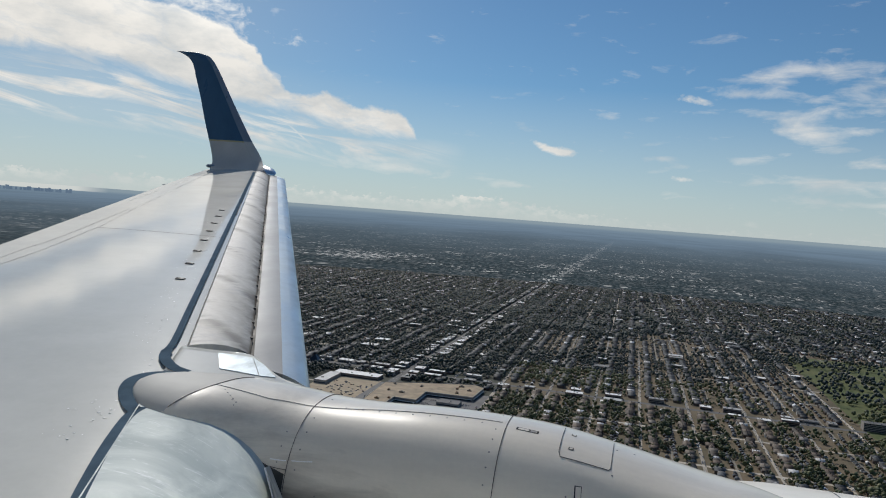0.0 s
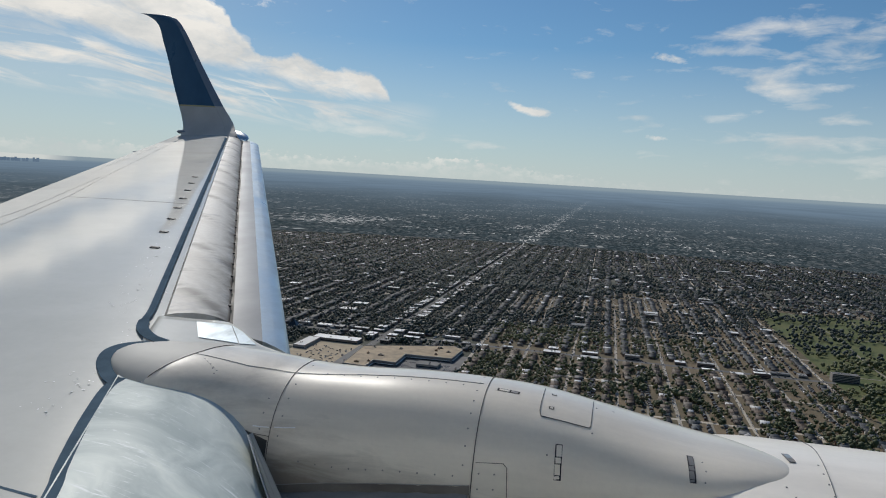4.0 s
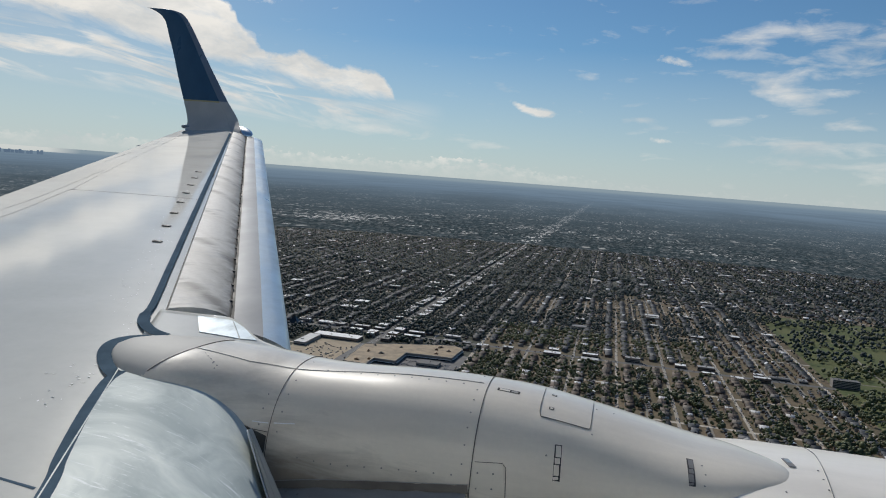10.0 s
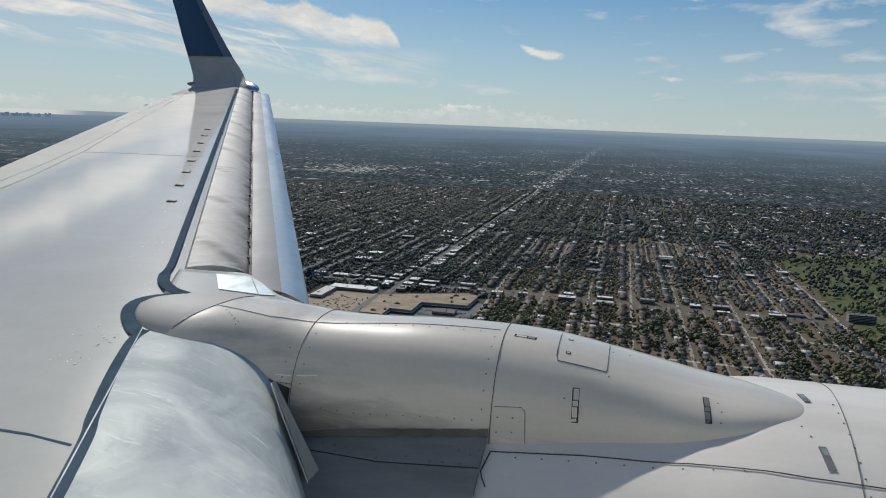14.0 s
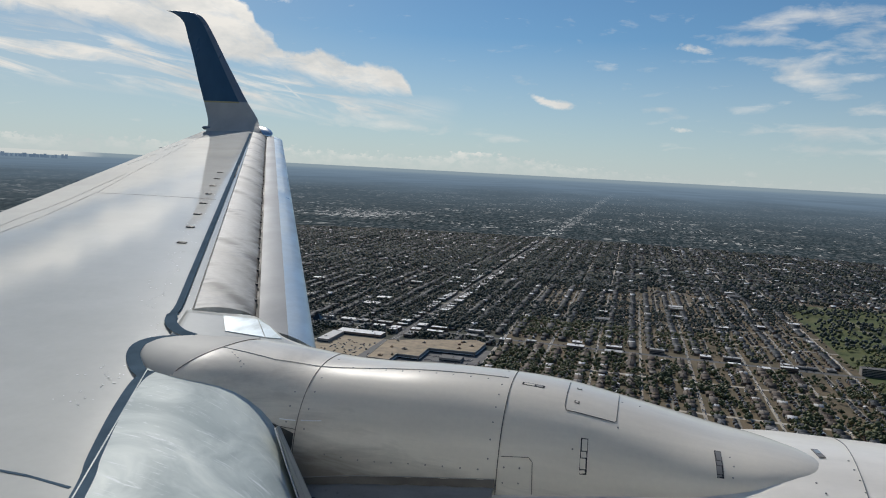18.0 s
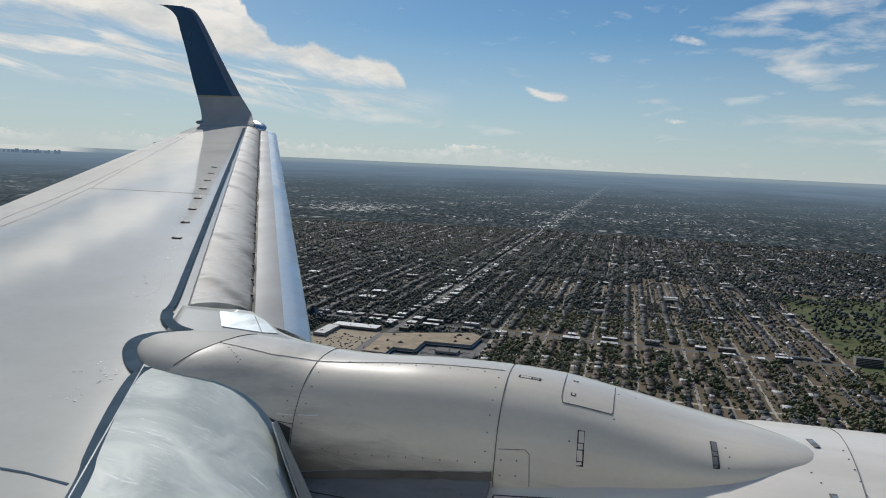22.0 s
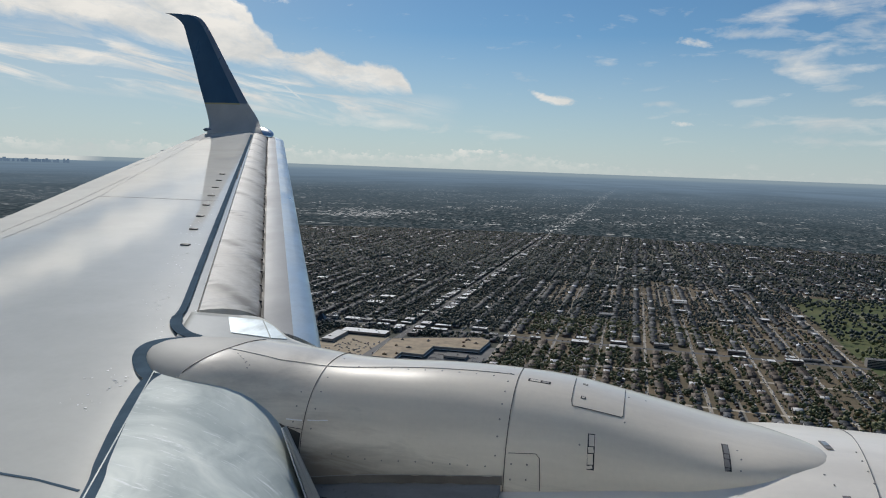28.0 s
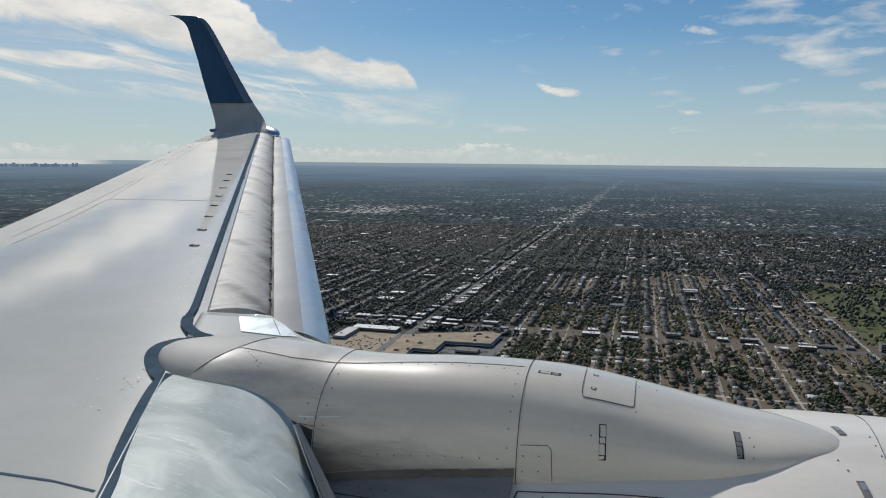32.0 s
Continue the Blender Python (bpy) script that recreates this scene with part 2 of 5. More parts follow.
M_WING = paint("wing_paint", (0.575, 0.572, 0.522), 0.38, 0.07, (0.7, 0.8, 1), 0.0, 1.3, 0.8, spec=0.03)
M_FAIRNOSE = paint("fairing_end_paint", (0.49, 0.485, 0.455), 0.6, 0.05, (0.7, 0.8, 1), 0.0, 1.5, 0.0, spec=0.1)
# cowl colour darkened to hold the strut's shadow
M_AFTCOWL = paint("aft_cowl_shaded", (0.33, 0.325, 0.32), 0.5, 0.14, (0.5, 2, 2), 0.0, 3.0, 0.0, spec=0.1)
# dark colour standing in for shade on the strut's lower flank
M_STRUT_SHADE = paint("strut_shade", (0.11, 0.105, 0.095), 0.6, 0.18, (1, 1, 1), 0.0, 4.0, spec=0.1)
M_NACELLE = paint("cowl_paint", (0.90, 0.855, 0.775), 0.36, 0.06, (0.5, 2, 2), 0.0, 2.0, 0.2, spec=0.2)
M_SLAT = paint("slat_paint", (0.28, 0.29, 0.30), 0.45, 0.07, (1, 0.5, 1), 0.0, 2.0, 0.12, spec=0.1)
M_SEAL = paint("sealant", (0.098, 0.145, 0.19), 0.7, 0.12, (1, 1, 1), 0.0, 6.0, spec=0.0)
M_SLATNOSE = paint("slat_nose_metal", (0.53, 0.61, 0.67), 0.34, 0.12, (1, 0.5, 1), 0.65, 3.0, spec=0.2)
M_CHIP = paint("paint_chip", (0.9, 0.9, 0.9), 0.5, 0.05)
M_GAP = paint("dark_gap", (0.025, 0.025, 0.028), 0.7, 0.1)
M_LINE = paint("seam_line", (0.055, 0.053, 0.05), 0.6, 0.1)
M_GRIME = paint("grime", (0.22, 0.20, 0.175), 0.7, 0.2, (0.5, 1, 1), 0.0, 5.0, spec=0.1)
M_FAINT = paint("skin_seam", (0.35, 0.345, 0.335), 0.6, 0.1)
M_RIVET = paint("fastener", (0.24, 0.235, 0.23), 0.45, 0.1)
M_NAVY = paint("navy_paint", (0.056, 0.120, 0.190), 0.30, 0.10, (1, 1, 0.4), 0.0, 1.5)
M_WGREY = paint("winglet_grey", (0.60, 0.54, 0.475), 0.42, 0.06, (1, 1, 0.5), 0.0, 2.0, spec=0.15)
M_GOLD = paint("gold_stripe", (0.56, 0.43, 0.19), 0.4, 0.06)
M_GREYLE = paint("blade_edge", (0.29, 0.315, 0.35), 0.3, 0.08, (1, 1, 1), 0.35, 2.0)
M_PATCH = paint("bare_plate", (0.50, 0.58, 0.63), 0.42, 0.20, (3.0, 1, 1), 0.2, 5.0, 0.4, spec=0.1)
M_TIP = paint("tip_metal", (0.95, 0.95, 0.95), 0.2, 0.02, (1, 1, 1), 0.95, 2.0, 0.0)
M_FUSE = paint("fuselage_paint", (0.78, 0.765, 0.73), 0.3, 0.04)


def _polished(k, b):
    c = obj_coord(k)
    swirl = k.noise(c, 2.6, 6, 0.60, distort=0.8)
    arcs = k.n("ShaderNodeMapping")
    arcs.inputs["Scale"].default_value = (0.9, 6.5, 0.9)
    arcs.inputs["Rotation"].default_value = (0, 0, -0.25)
    k.link(c, arcs.inputs["Vector"])
    scratch = k.noise(arcs.outputs[0], 2.6, 5, 0.62, distort=3.0)
    cross = k.n("ShaderNodeMapping")
    cross.inputs["Scale"].default_value = (1.6, 9.0, 1.6)
    cross.inputs["Rotation"].default_value = (0, 0, 0.35)
    k.link(c, cross.inputs["Vector"])
    rubbed = k.noise(cross.outputs[0], 1.7, 6, 0.7, distort=1.6)
    marks = k.math("MAXIMUM", k.map(scratch, 0.60, 0.72), k.map(rubbed, 0.58, 0.78, 0.0, 0.7))
    tone = k.ramp(swirl, (0.34, (0.44, 0.50, 0.495)), (0.50, (0.62, 0.675, 0.65)), (0.66, (0.80, 0.84, 0.79)))
    k.link(k.mix(k.math("MULTIPLY", marks, 0.85), tone, (0.86, 0.89, 0.90)), b.inputs["Base Color"])
    b.inputs["Metallic"].default_value = 0.04
    b.inputs["Specular IOR Level"].default_value = 0.05
    b.inputs["Coat Weight"].default_value = 0.06
    b.inputs["Coat Roughness"].default_value = 0.4
    r = k.math("ADD", k.map(swirl, 0.3, 0.7, 0.74, 0.64), k.math("MULTIPLY", marks, -0.10))
    k.link(r, b.inputs["Roughness"])
    bump(k, b, k.math("ADD", k.math("MULTIPLY", swirl, 0.5), k.math("MULTIPLY", scratch, 0.5)), 0.12, 0.01)



def _strut_paint(k, b):
    """Grey gloss paint; brown sooty streaks and painted-in shade darken the lower, aft flank."""
    c = obj_coord(k)
    o = k.split(c)
    mp = k.n("ShaderNodeMapping")
    mp.inputs["Scale"].default_value = (0.35, 2.5, 2.5)
    k.link(c, mp.inputs["Vector"])
    big = k.noise(mp.outputs[0], 2.2, 5, 0.6)
    fine = k.noise(c, 48, 3, 0.6)
    col = k.ramp(big, (0.34, (0.70, 0.645, 0.55)), (0.62, (0.83, 0.77, 0.66)))
    col = k.mix(k.map(fine, 0.3, 0.75, 0.0, 0.10), col, (0.40, 0.38, 0.34))
    soot_shade = k.noise(k.xyz(k.math("MULTIPLY", o[0], 1.4), o[1], k.math("MULTIPLY", o[2], 7.0)), 2.2, 6, 0.65, distort=0.4)
    # weighted low and aft: flank shade painted in along with the dirt
    reach = k.math("ADD", k.math("MULTIPLY", k.map(o[2], -1.05, -1.27), 0.62), k.math("MULTIPLY", k.map(o[0], -0.35, -1.25), 0.42))
    soot_shade = k.map(k.math("ADD", soot_shade, reach), 0.85, 1.40, 0.0, 0.75)
    col = k.mix(soot_shade, col, (0.15, 0.125, 0.10))
    k.link(col, b.inputs["Base Color"])
    k.link(k.map(big, 0.3, 0.7, 0.42, 0.30), b.inputs["Roughness"])
    b.inputs["Coat Weight"].default_value = 0.75
    b.inputs["Coat Roughness"].default_value = 0.07
    b.inputs["Specular IOR Level"].default_value = 0.15
    bump(k, b, k.noise(c, 2.0, 2, 0.5), 0.03, 0.02)


M_PYLON = material("strut_paint", _strut_paint)
M_POLISH = material("polished_aluminium", _polished)


def _stained(k, b):
    c = obj_coord(k)
    mp = k.n("ShaderNodeMapping")
    mp.inputs["Rotation"].default_value = (0, 0, 0.48)
    k.link(c, mp.inputs["Vector"])
    xyz = k.split(mp.outputs[0])
    bands = k.noise(k.xyz(k.math("MULTIPLY", xyz[0], 0.5), k.math("MULTIPLY", xyz[1], 1.9), 0.0), 1.0, 3, 0.7)
    soot_shade = k.noise(k.xyz(k.math("MULTIPLY", xyz[0], 3.5), k.math("MULTIPLY", xyz[1], 1.6), 2.0), 1.3, 6, 0.7, distort=0.6)
    fine = k.noise(c, 30, 4, 0.6)
    rib = k.math("ABSOLUTE", k.math("SUBTRACT", k.math("FRACT", k.math("DIVIDE", xyz[1], 0.68)), 0.5))  # a smear at each rib
    smear = k.noise(k.xyz(k.math("MULTIPLY", xyz[0], 4.0), k.math("MULTIPLY", xyz[1], 1.1), 5.0), 1.6, 5, 0.65)
    smear = k.math("MULTIPLY", k.map(rib, 0.15, 0.02), k.map(smear, 0.42, 0.55, 0.0, 0.7))
    blue = k.math("MULTIPLY", k.map(k.noise(k.xyz(k.math("MULTIPLY", xyz[0], 2.2), xyz[1], 9.0), 1.5, 4, 0.6), 0.60, 0.72), 0.5)
    col = k.ramp(bands, (0.38, (0.50, 0.48, 0.44)), (0.55, (0.60, 0.585, 0.55)))
    col = k.mix(k.map(soot_shade, 0.56, 0.70, 0.0, 0.4), col, (0.12, 0.10, 0.08))
    o = k.split(c)
    edge = k.math("SUBTRACT", -0.031, k.math("ADD", o[0], k.math("MULTIPLY", o[1], 0.5231)))  # distance behind the slot
    brown = k.math("MULTIPLY", k.map(edge, 0.13, 0.02), k.map(k.noise(k.xyz(k.math("MULTIPLY", o[0], 5.0), k.math("MULTIPLY", o[1], 1.6)), 1.5, 5, 0.7), 0.38, 0.6, 0.0, 0.8))
    col = k.mix(brown, col, (0.15, 0.12, 0.085))
    col = k.mix(smear, col, (0.13, 0.12, 0.11))
    col = k.mix(blue, col, (0.20, 0.22, 0.27))
    col = k.mix(k.map(fine, 0.4, 0.7, 0.0, 0.25), col, (0.3, 0.28, 0.25))
    k.link(col, b.inputs["Base Color"])
    b.inputs["Roughness"].default_value = 0.6
    b.inputs["Specular IOR Level"].default_value = 0.2


M_STAIN = material("stained_paint", _stained)


def varied(name, stops, rough=0.8, per="island", grain=0.25, gscale=0.4):
    """A matt outdoor surface, its colour picked piece by piece."""

    def build(k, b):
        if per == "island":
            r = k.n("ShaderNodeNewGeometry").outputs["Random Per Island"]
        else:
            r = k.n("ShaderNodeObjectInfo").outputs["Random"]
        c = k.n("ShaderNodeNewGeometry").outputs["Position"]
        col = k.ramp(r, *stops)
        col = k.mix(k.map(k.noise(c, gscale, 4, 0.6), 0.3, 0.7, 0.0, grain), col, (0.02, 0.02, 0.02))
        k.link(col, b.inputs["Base Color"])
        b.inputs["Roughness"].default_value = rough

    return material(name, build)


ROOF = [(0.0, (0.036, 0.029, 0.026)), (0.32, (0.078, 0.060, 0.049)), (0.62, (0.14, 0.098, 0.072)), (0.84, (0.20, 0.165, 0.13)),
        (0.92, (0.25, 0.235, 0.22)), (0.95, (0.72, 0.71, 0.69)), (1.0, (0.8, 0.8, 0.8))]
WALL = [(0.0, (0.11, 0.058, 0.043)), (0.35, (0.13, 0.098, 0.078)), (0.7, (0.16, 0.138, 0.118)), (0.88, (0.30, 0.28, 0.26)), (1.0, (0.66, 0.66, 0.64))]
# leaves with the air's blue haze mixed into the ramp
LEAF_HAZED = [(0.0, (0.011, 0.027, 0.027)), (0.4, (0.018, 0.040, 0.037)), (0.75, (0.030, 0.056, 0.045)), (0.93, (0.068, 0.074, 0.030)), (1.0, (0.075, 0.072, 0.03))]
# roofs darkened and blued to imitate haze over distance
ROOF_HAZED = [(0.0, (0.014, 0.020, 0.027)), (0.45, (0.029, 0.039, 0.051)), (0.75, (0.054, 0.066, 0.080)), (0.90, (0.11, 0.115, 0.122)), (0.935, (0.22, 0.22, 0.22)), (0.95, (0.70, 0.70, 0.70)), (1.0, (0.8, 0.8, 0.8))]
M_ROOF = varied("house_roofs", ROOF_HAZED, 0.75)
M_WALLS = varied("house_walls", WALL, 0.85)
M_ROOF1 = varied("shingle_roof", ROOF, 0.75, "object", 0.3, 1.5)
M_WALL1 = varied("house_wall", WALL, 0.85, "object")
M_LEAF = varied("foliage", LEAF_HAZED, 0.7, "island", 0.35, 0.5)
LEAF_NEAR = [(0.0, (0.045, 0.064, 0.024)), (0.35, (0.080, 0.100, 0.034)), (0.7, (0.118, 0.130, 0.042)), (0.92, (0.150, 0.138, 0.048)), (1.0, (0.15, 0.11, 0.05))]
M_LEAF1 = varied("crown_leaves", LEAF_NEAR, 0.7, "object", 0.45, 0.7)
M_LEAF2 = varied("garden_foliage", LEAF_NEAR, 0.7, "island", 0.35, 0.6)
M_BARK = varied("bark", [(0, (0.07, 0.05, 0.035)), (1, (0.12, 0.09, 0.065))], 0.9, "object")
M_FLAT = varied("flat_roof", [(0, (0.14, 0.14, 0.14)), (0.22, (0.36, 0.36, 0.35)), (0.42, (0.72, 0.72, 0.70)), (1, (0.88, 0.88, 0.86))], 0.7, "object", 0.2, 0.12)
M_TANROOF = varied("tan_roof", [(0, (0.33, 0.245, 0.145)), (1, (0.40, 0.30, 0.185))], 0.8, "object", 0.55, 0.05)
M_BRICK = varied("brick_wall", [(0, (0.15, 0.10, 0.078)), (0.5, (0.22, 0.185, 0.155)), (1, (0.34, 0.325, 0.30))], 0.85, "object")
M_PLANT = varied("roof_machine", [(0, (0.3, 0.29, 0.27)), (1, (0.55, 0.5, 0.42))], 0.6, "object")
M_ROOFBOX = varied("roof_housing", [(0, (0.22, 0.13, 0.07)), (0.5, (0.30, 0.19, 0.10)), (1, (0.2, 0.19, 0.17))], 0.7, "object")
M_CAR = varied("car_paint", [(0, (0.02, 0.02, 0.025)), (0.3, (0.10, 0.10, 0.11)), (0.55, (0.35, 0.36, 0.37)), (0.8, (0.75, 0.75, 0.75)), (1, (0.25, 0.03, 0.03))], 0.35, "object", 0.05)
M_KERBCAR = varied("kerb_car_paint", [(0, (0.03, 0.03, 0.035)), (0.3, (0.14, 0.14, 0.15)), (0.5, (0.42, 0.42, 0.43)), (0.7, (0.8, 0.8, 0.8)), (1, (0.85, 0.84, 0.82))], 0.3, "island", 0.05)


def _skyline(k, b):
    """Towers at the horizon, part of the glowing backdrop of distance: their haze is painted as blue-grey glow."""
    tone = k.noise(obj_coord(k), 0.02, 2, 0.5)
    k.link(k.ramp(tone, (0.3, (0.095, 0.145, 0.215)), (0.7, (0.125, 0.18, 0.25))), b.inputs["Emission Color"])
    b.inputs["Emission Strength"].default_value = 1.0
    b.inputs["Base Color"].default_value = (0.02, 0.024, 0.03, 1)
    b.inputs["Specular IOR Level"].default_value = 0.0
    b.inputs["Roughness"].default_value = 0.9


M_SKYLINE = material("skyline_haze_glow", _skyline)
M_GLASS = paint("dark_glass", (0.02, 0.024, 0.03), 0.12, 0.05)
M_CONC = varied("street_concrete", [(0, (0.36, 0.32, 0.265)), (1, (0.54, 0.48, 0.39))], 0.9, "object", 0.3, 0.06)
M_ASPH = varied("asphalt", [(0, (0.10, 0.10, 0.10)), (1, (0.14, 0.138, 0.132))], 0.9, "object", 0.3, 0.05)
M_LOT = varied("parking_asphalt", [(0, (0.15, 0.148, 0.145)), (1, (0.19, 0.185, 0.178))], 0.9, "object", 0.3, 0.04)
M_SAND = varied("bare_lot", [(0, (0.40, 0.32, 0.22)), (1, (0.44, 0.36, 0.25))], 0.95, "object", 0.25, 0.05)
M_PATH = varied("park_path", [(0, (0.22, 0.20, 0.165)), (1, (0.26, 0.235, 0.19))], 0.95, "object", 0.2, 0.1)
M_MARK = paint("road_marking", (0.7, 0.7, 0.66), 0.8)
M_TRACK = varied("running_track", [(0, (0.22, 0.06, 0.05)), (1, (0.25, 0.07, 0.055))], 0.9, "object", 0.2, 0.2)


def _grass(name, a, c2):
    def build(k, b):
        c = k.n("ShaderNodeNewGeometry").outputs["Position"]
        big = k.noise(c, 0.012, 5, 0.65)
        fine = k.noise(c, 0.25, 4, 0.6)
        col = k.ramp(big, (0.35, a), (0.66, c2))
        k.link(k.mix(k.map(fine, 0.35, 0.7, 0.0, 0.45), col, (0.03, 0.035, 0.015)), b.inputs["Base Color"])
        b.inputs["Roughness"].default_value = 0.95

    return material(name, build)


# red held down in the common ground: the air's blue veil painted in
M_GROUND = _grass("yards", (0.036, 0.046, 0.033), (0.080, 0.076, 0.057))
M_YARD = _grass("brown_yards", (0.108, 0.088, 0.050), (0.205, 0.148, 0.090))
M_GRASS = _grass("lawn", (0.075, 0.105, 0.026), (0.13, 0.135, 0.042))
M_FIELD = _grass("sports_turf", (0.045, 0.11, 0.022), (0.065, 0.13, 0.03))
M_MEADOW = _grass("dry_meadow", (0.13, 0.12, 0.045), (0.10, 0.12, 0.04))


def _far(k, b):
    """Distant town, a glowing backdrop round the horizon with haze painted in: its map holds the ground kilometres seen
    behind it.
    """
    uv = k.n("ShaderNodeUVMap").outputs[0]
    s = k.split(uv)
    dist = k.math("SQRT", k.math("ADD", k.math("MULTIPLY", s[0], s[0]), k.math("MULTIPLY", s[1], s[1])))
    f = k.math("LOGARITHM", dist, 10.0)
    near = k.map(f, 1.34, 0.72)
    plots = k.n("ShaderNodeTexVoronoi", Scale=1.0)
    k.link(k.xyz(k.math("MULTIPLY", s[0], 66.0), k.math("MULTIPLY", s[1], 19.0)), plots.inputs["Vector"])
    pick = k.split(plots.outputs["Color"])[0]
    zones = k.noise(uv, 1.1, 4, 0.65)
    pick = k.math("ADD", pick, k.map(zones, 0.35, 0.68, -0.16, 0.07))
    gx, gy = k.math("ADD", s[0], 2.05), k.math("MULTIPLY", k.math("SUBTRACT", s[1], 5.5), 0.6)  # a far shopping centre
    centre = k.math("EXPONENT", k.math("MULTIPLY", k.math("ADD", k.math("MULTIPLY", gx, gx), k.math("MULTIPLY", gy, gy)), -9.0))
    ax = k.math("DIVIDE", k.math("ADD", s[0], 0.481), 0.055)  # the avenue runs on
    avenue = k.math("EXPONENT", k.math("MULTIPLY", k.math("MULTIPLY", ax, ax), -1.0))
    row = k.map(k.math("ABSOLUTE", k.math("SUBTRACT", k.math("FRACT", k.math("DIVIDE", s[1], 0.8)), 0.5)), 0.06, 0.0)
    lane = k.map(k.math("ABSOLUTE", k.math("SUBTRACT", k.math("FRACT", k.math("DIVIDE", s[0], 0.212)), 0.5)), 0.045, 0.0)
    lane = k.math("MULTIPLY", lane, k.map(k.noise(k.xyz(k.math("MULTIPLY", s[0], 2.0), s[1]), 0.9, 3, 0.6), 0.48, 0.62))
    pick = k.math("ADD", pick, k.math("MULTIPLY", avenue, 0.24))
    pick = k.math("ADD", pick, k.math("MULTIPLY", k.math("ADD", lane, k.math("MULTIPLY", row, 0.6)), 0.16))
    pick = k.math("ADD", pick, k.math("MULTIPLY", centre, 0.30), clamp=True)
    town = k.ramp(pick, (0.0, (0.018, 0.031, 0.037)), (0.40, (0.037, 0.056, 0.067)), (0.62, (0.066, 0.086, 0.100)), (0.86, (0.13, 0.142, 0.152)), (0.945, (0.20, 0.21, 0.22)), (0.975, (0.62, 0.63, 0.64)))
    sheds = k.n("ShaderNodeTexVoronoi", Scale=1.0)
    k.link(k.xyz(k.math("MULTIPLY", s[0], 13.0), k.math("MULTIPLY", s[1], 5.5), 4.0), sheds.inputs["Vector"])
    wide = k.math("MULTIPLY", k.map(k.split(sheds.outputs["Color"])[1], 0.90, 0.93), k.map(sheds.outputs["Distance"], 0.40, 0.30))
    wide = k.math("MULTIPLY", wide, k.map(k.noise(uv, 0.8, 3, 0.6), 0.44, 0.56))
    town = k.mix(k.math("MULTIPLY", wide, 0.8), town, (0.50, 0.51, 0.51))
    blocks = k.noise(k.xyz(k.math("MULTIPLY", s[0], 1.0), k.math("MULTIPLY", s[1], 0.45)), 5.0, 5, 0.65)
    town = k.mix(k.map(blocks, 0.42, 0.66, 0.35, 0.0), town, (0.024, 0.030, 0.034))
    # aerial haze as painted colour, bluer and paler with distance
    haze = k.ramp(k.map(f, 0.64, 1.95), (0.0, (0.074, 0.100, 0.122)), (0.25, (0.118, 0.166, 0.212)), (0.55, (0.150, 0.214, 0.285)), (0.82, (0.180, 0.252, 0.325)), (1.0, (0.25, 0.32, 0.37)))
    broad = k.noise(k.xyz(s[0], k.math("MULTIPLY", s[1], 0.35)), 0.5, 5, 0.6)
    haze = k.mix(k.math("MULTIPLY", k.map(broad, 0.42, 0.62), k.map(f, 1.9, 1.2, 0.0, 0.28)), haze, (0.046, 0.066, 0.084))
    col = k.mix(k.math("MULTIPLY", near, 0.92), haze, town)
    # lake strip, its glare painted as a pale glow
    sea = k.math("MULTIPLY", k.map(k.math("DIVIDE", s[0], s[1]), -0.80, -0.86), k.map(f, 1.76, 1.79))
    col = k.mix(sea, col, (0.62, 0.65, 0.63))
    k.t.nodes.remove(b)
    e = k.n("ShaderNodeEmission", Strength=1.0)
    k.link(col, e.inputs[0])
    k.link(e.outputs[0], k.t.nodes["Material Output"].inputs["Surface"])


M_FAR = material("far_town", _far)

# ---- helpers for things ----


def part(name, bm, mat, parent=None, label="", smooth=False):
    me = bpy.data.meshes.new(name)
    bm.to_mesh(me)
    bm.free()
    if smooth:
        for p in me.polygons:
            p.use_smooth = len(p.vertices) <= 4  # flat end caps
        me.set_sharp_from_angle(angle=radians(38))
    return part_of(name, me, mat, parent, label)


def part_of(name, me, mat, parent=None, label=""):
    if mat is not None and not me.materials:
        me.materials.append(mat)
    ob = new(name, me)
    if parent is not None:
        ob.parent = parent
    return tagged(ob, label)


def grid(rows, close=False, bm=None):
    """A skin over rows of points."""
    bm = bm or bmesh.new()
    vs = [[bm.verts.new(p) for p in r] for r in rows]
    for a, b in zip(vs, vs[1:]):
        n = len(a)
        for i in range(n if close else n - 1):
            j = (i + 1) % n
            bm.faces.new((a[i], a[j], b[j], b[i]))
    return bm


def capped(rows):
    """A closed loft: rows are loops."""
    bm = grid(rows, True)
    bm.verts.ensure_lookup_table()
    n = len(rows[0])
    m = len(bm.verts)
    bm.faces.new([bm.verts[i] for i in reversed(range(n))])
    bm.faces.new([bm.verts[i] for i in range(m - n, m)])
    bmesh.ops.recalc_face_normals(bm, faces=bm.faces)
    return bm


def ribbon(pts, widths, lift, up=None, thick=0.003):
    """A flat strip along pts on the wing, with its own small thickness."""
    rows = []
    for i, p in enumerate(pts):
        a, b = Vector(pts[max(0, i - 1)]), Vector(pts[min(len(pts) - 1, i + 1)])
        nrm = Vector((0, -0.125, 1)).normalized() if up is None else Vector(up[i]).normalized()
        side = (b - a).cross(nrm).normalized() * (widths[i] if isinstance(widths, (list, tuple)) else widths) * 0.5
        p = Vector(p) + nrm * lift
        rows.append([p - side, p - side + nrm * thick, p + side + nrm * thick, p + side])
    return capped(rows)


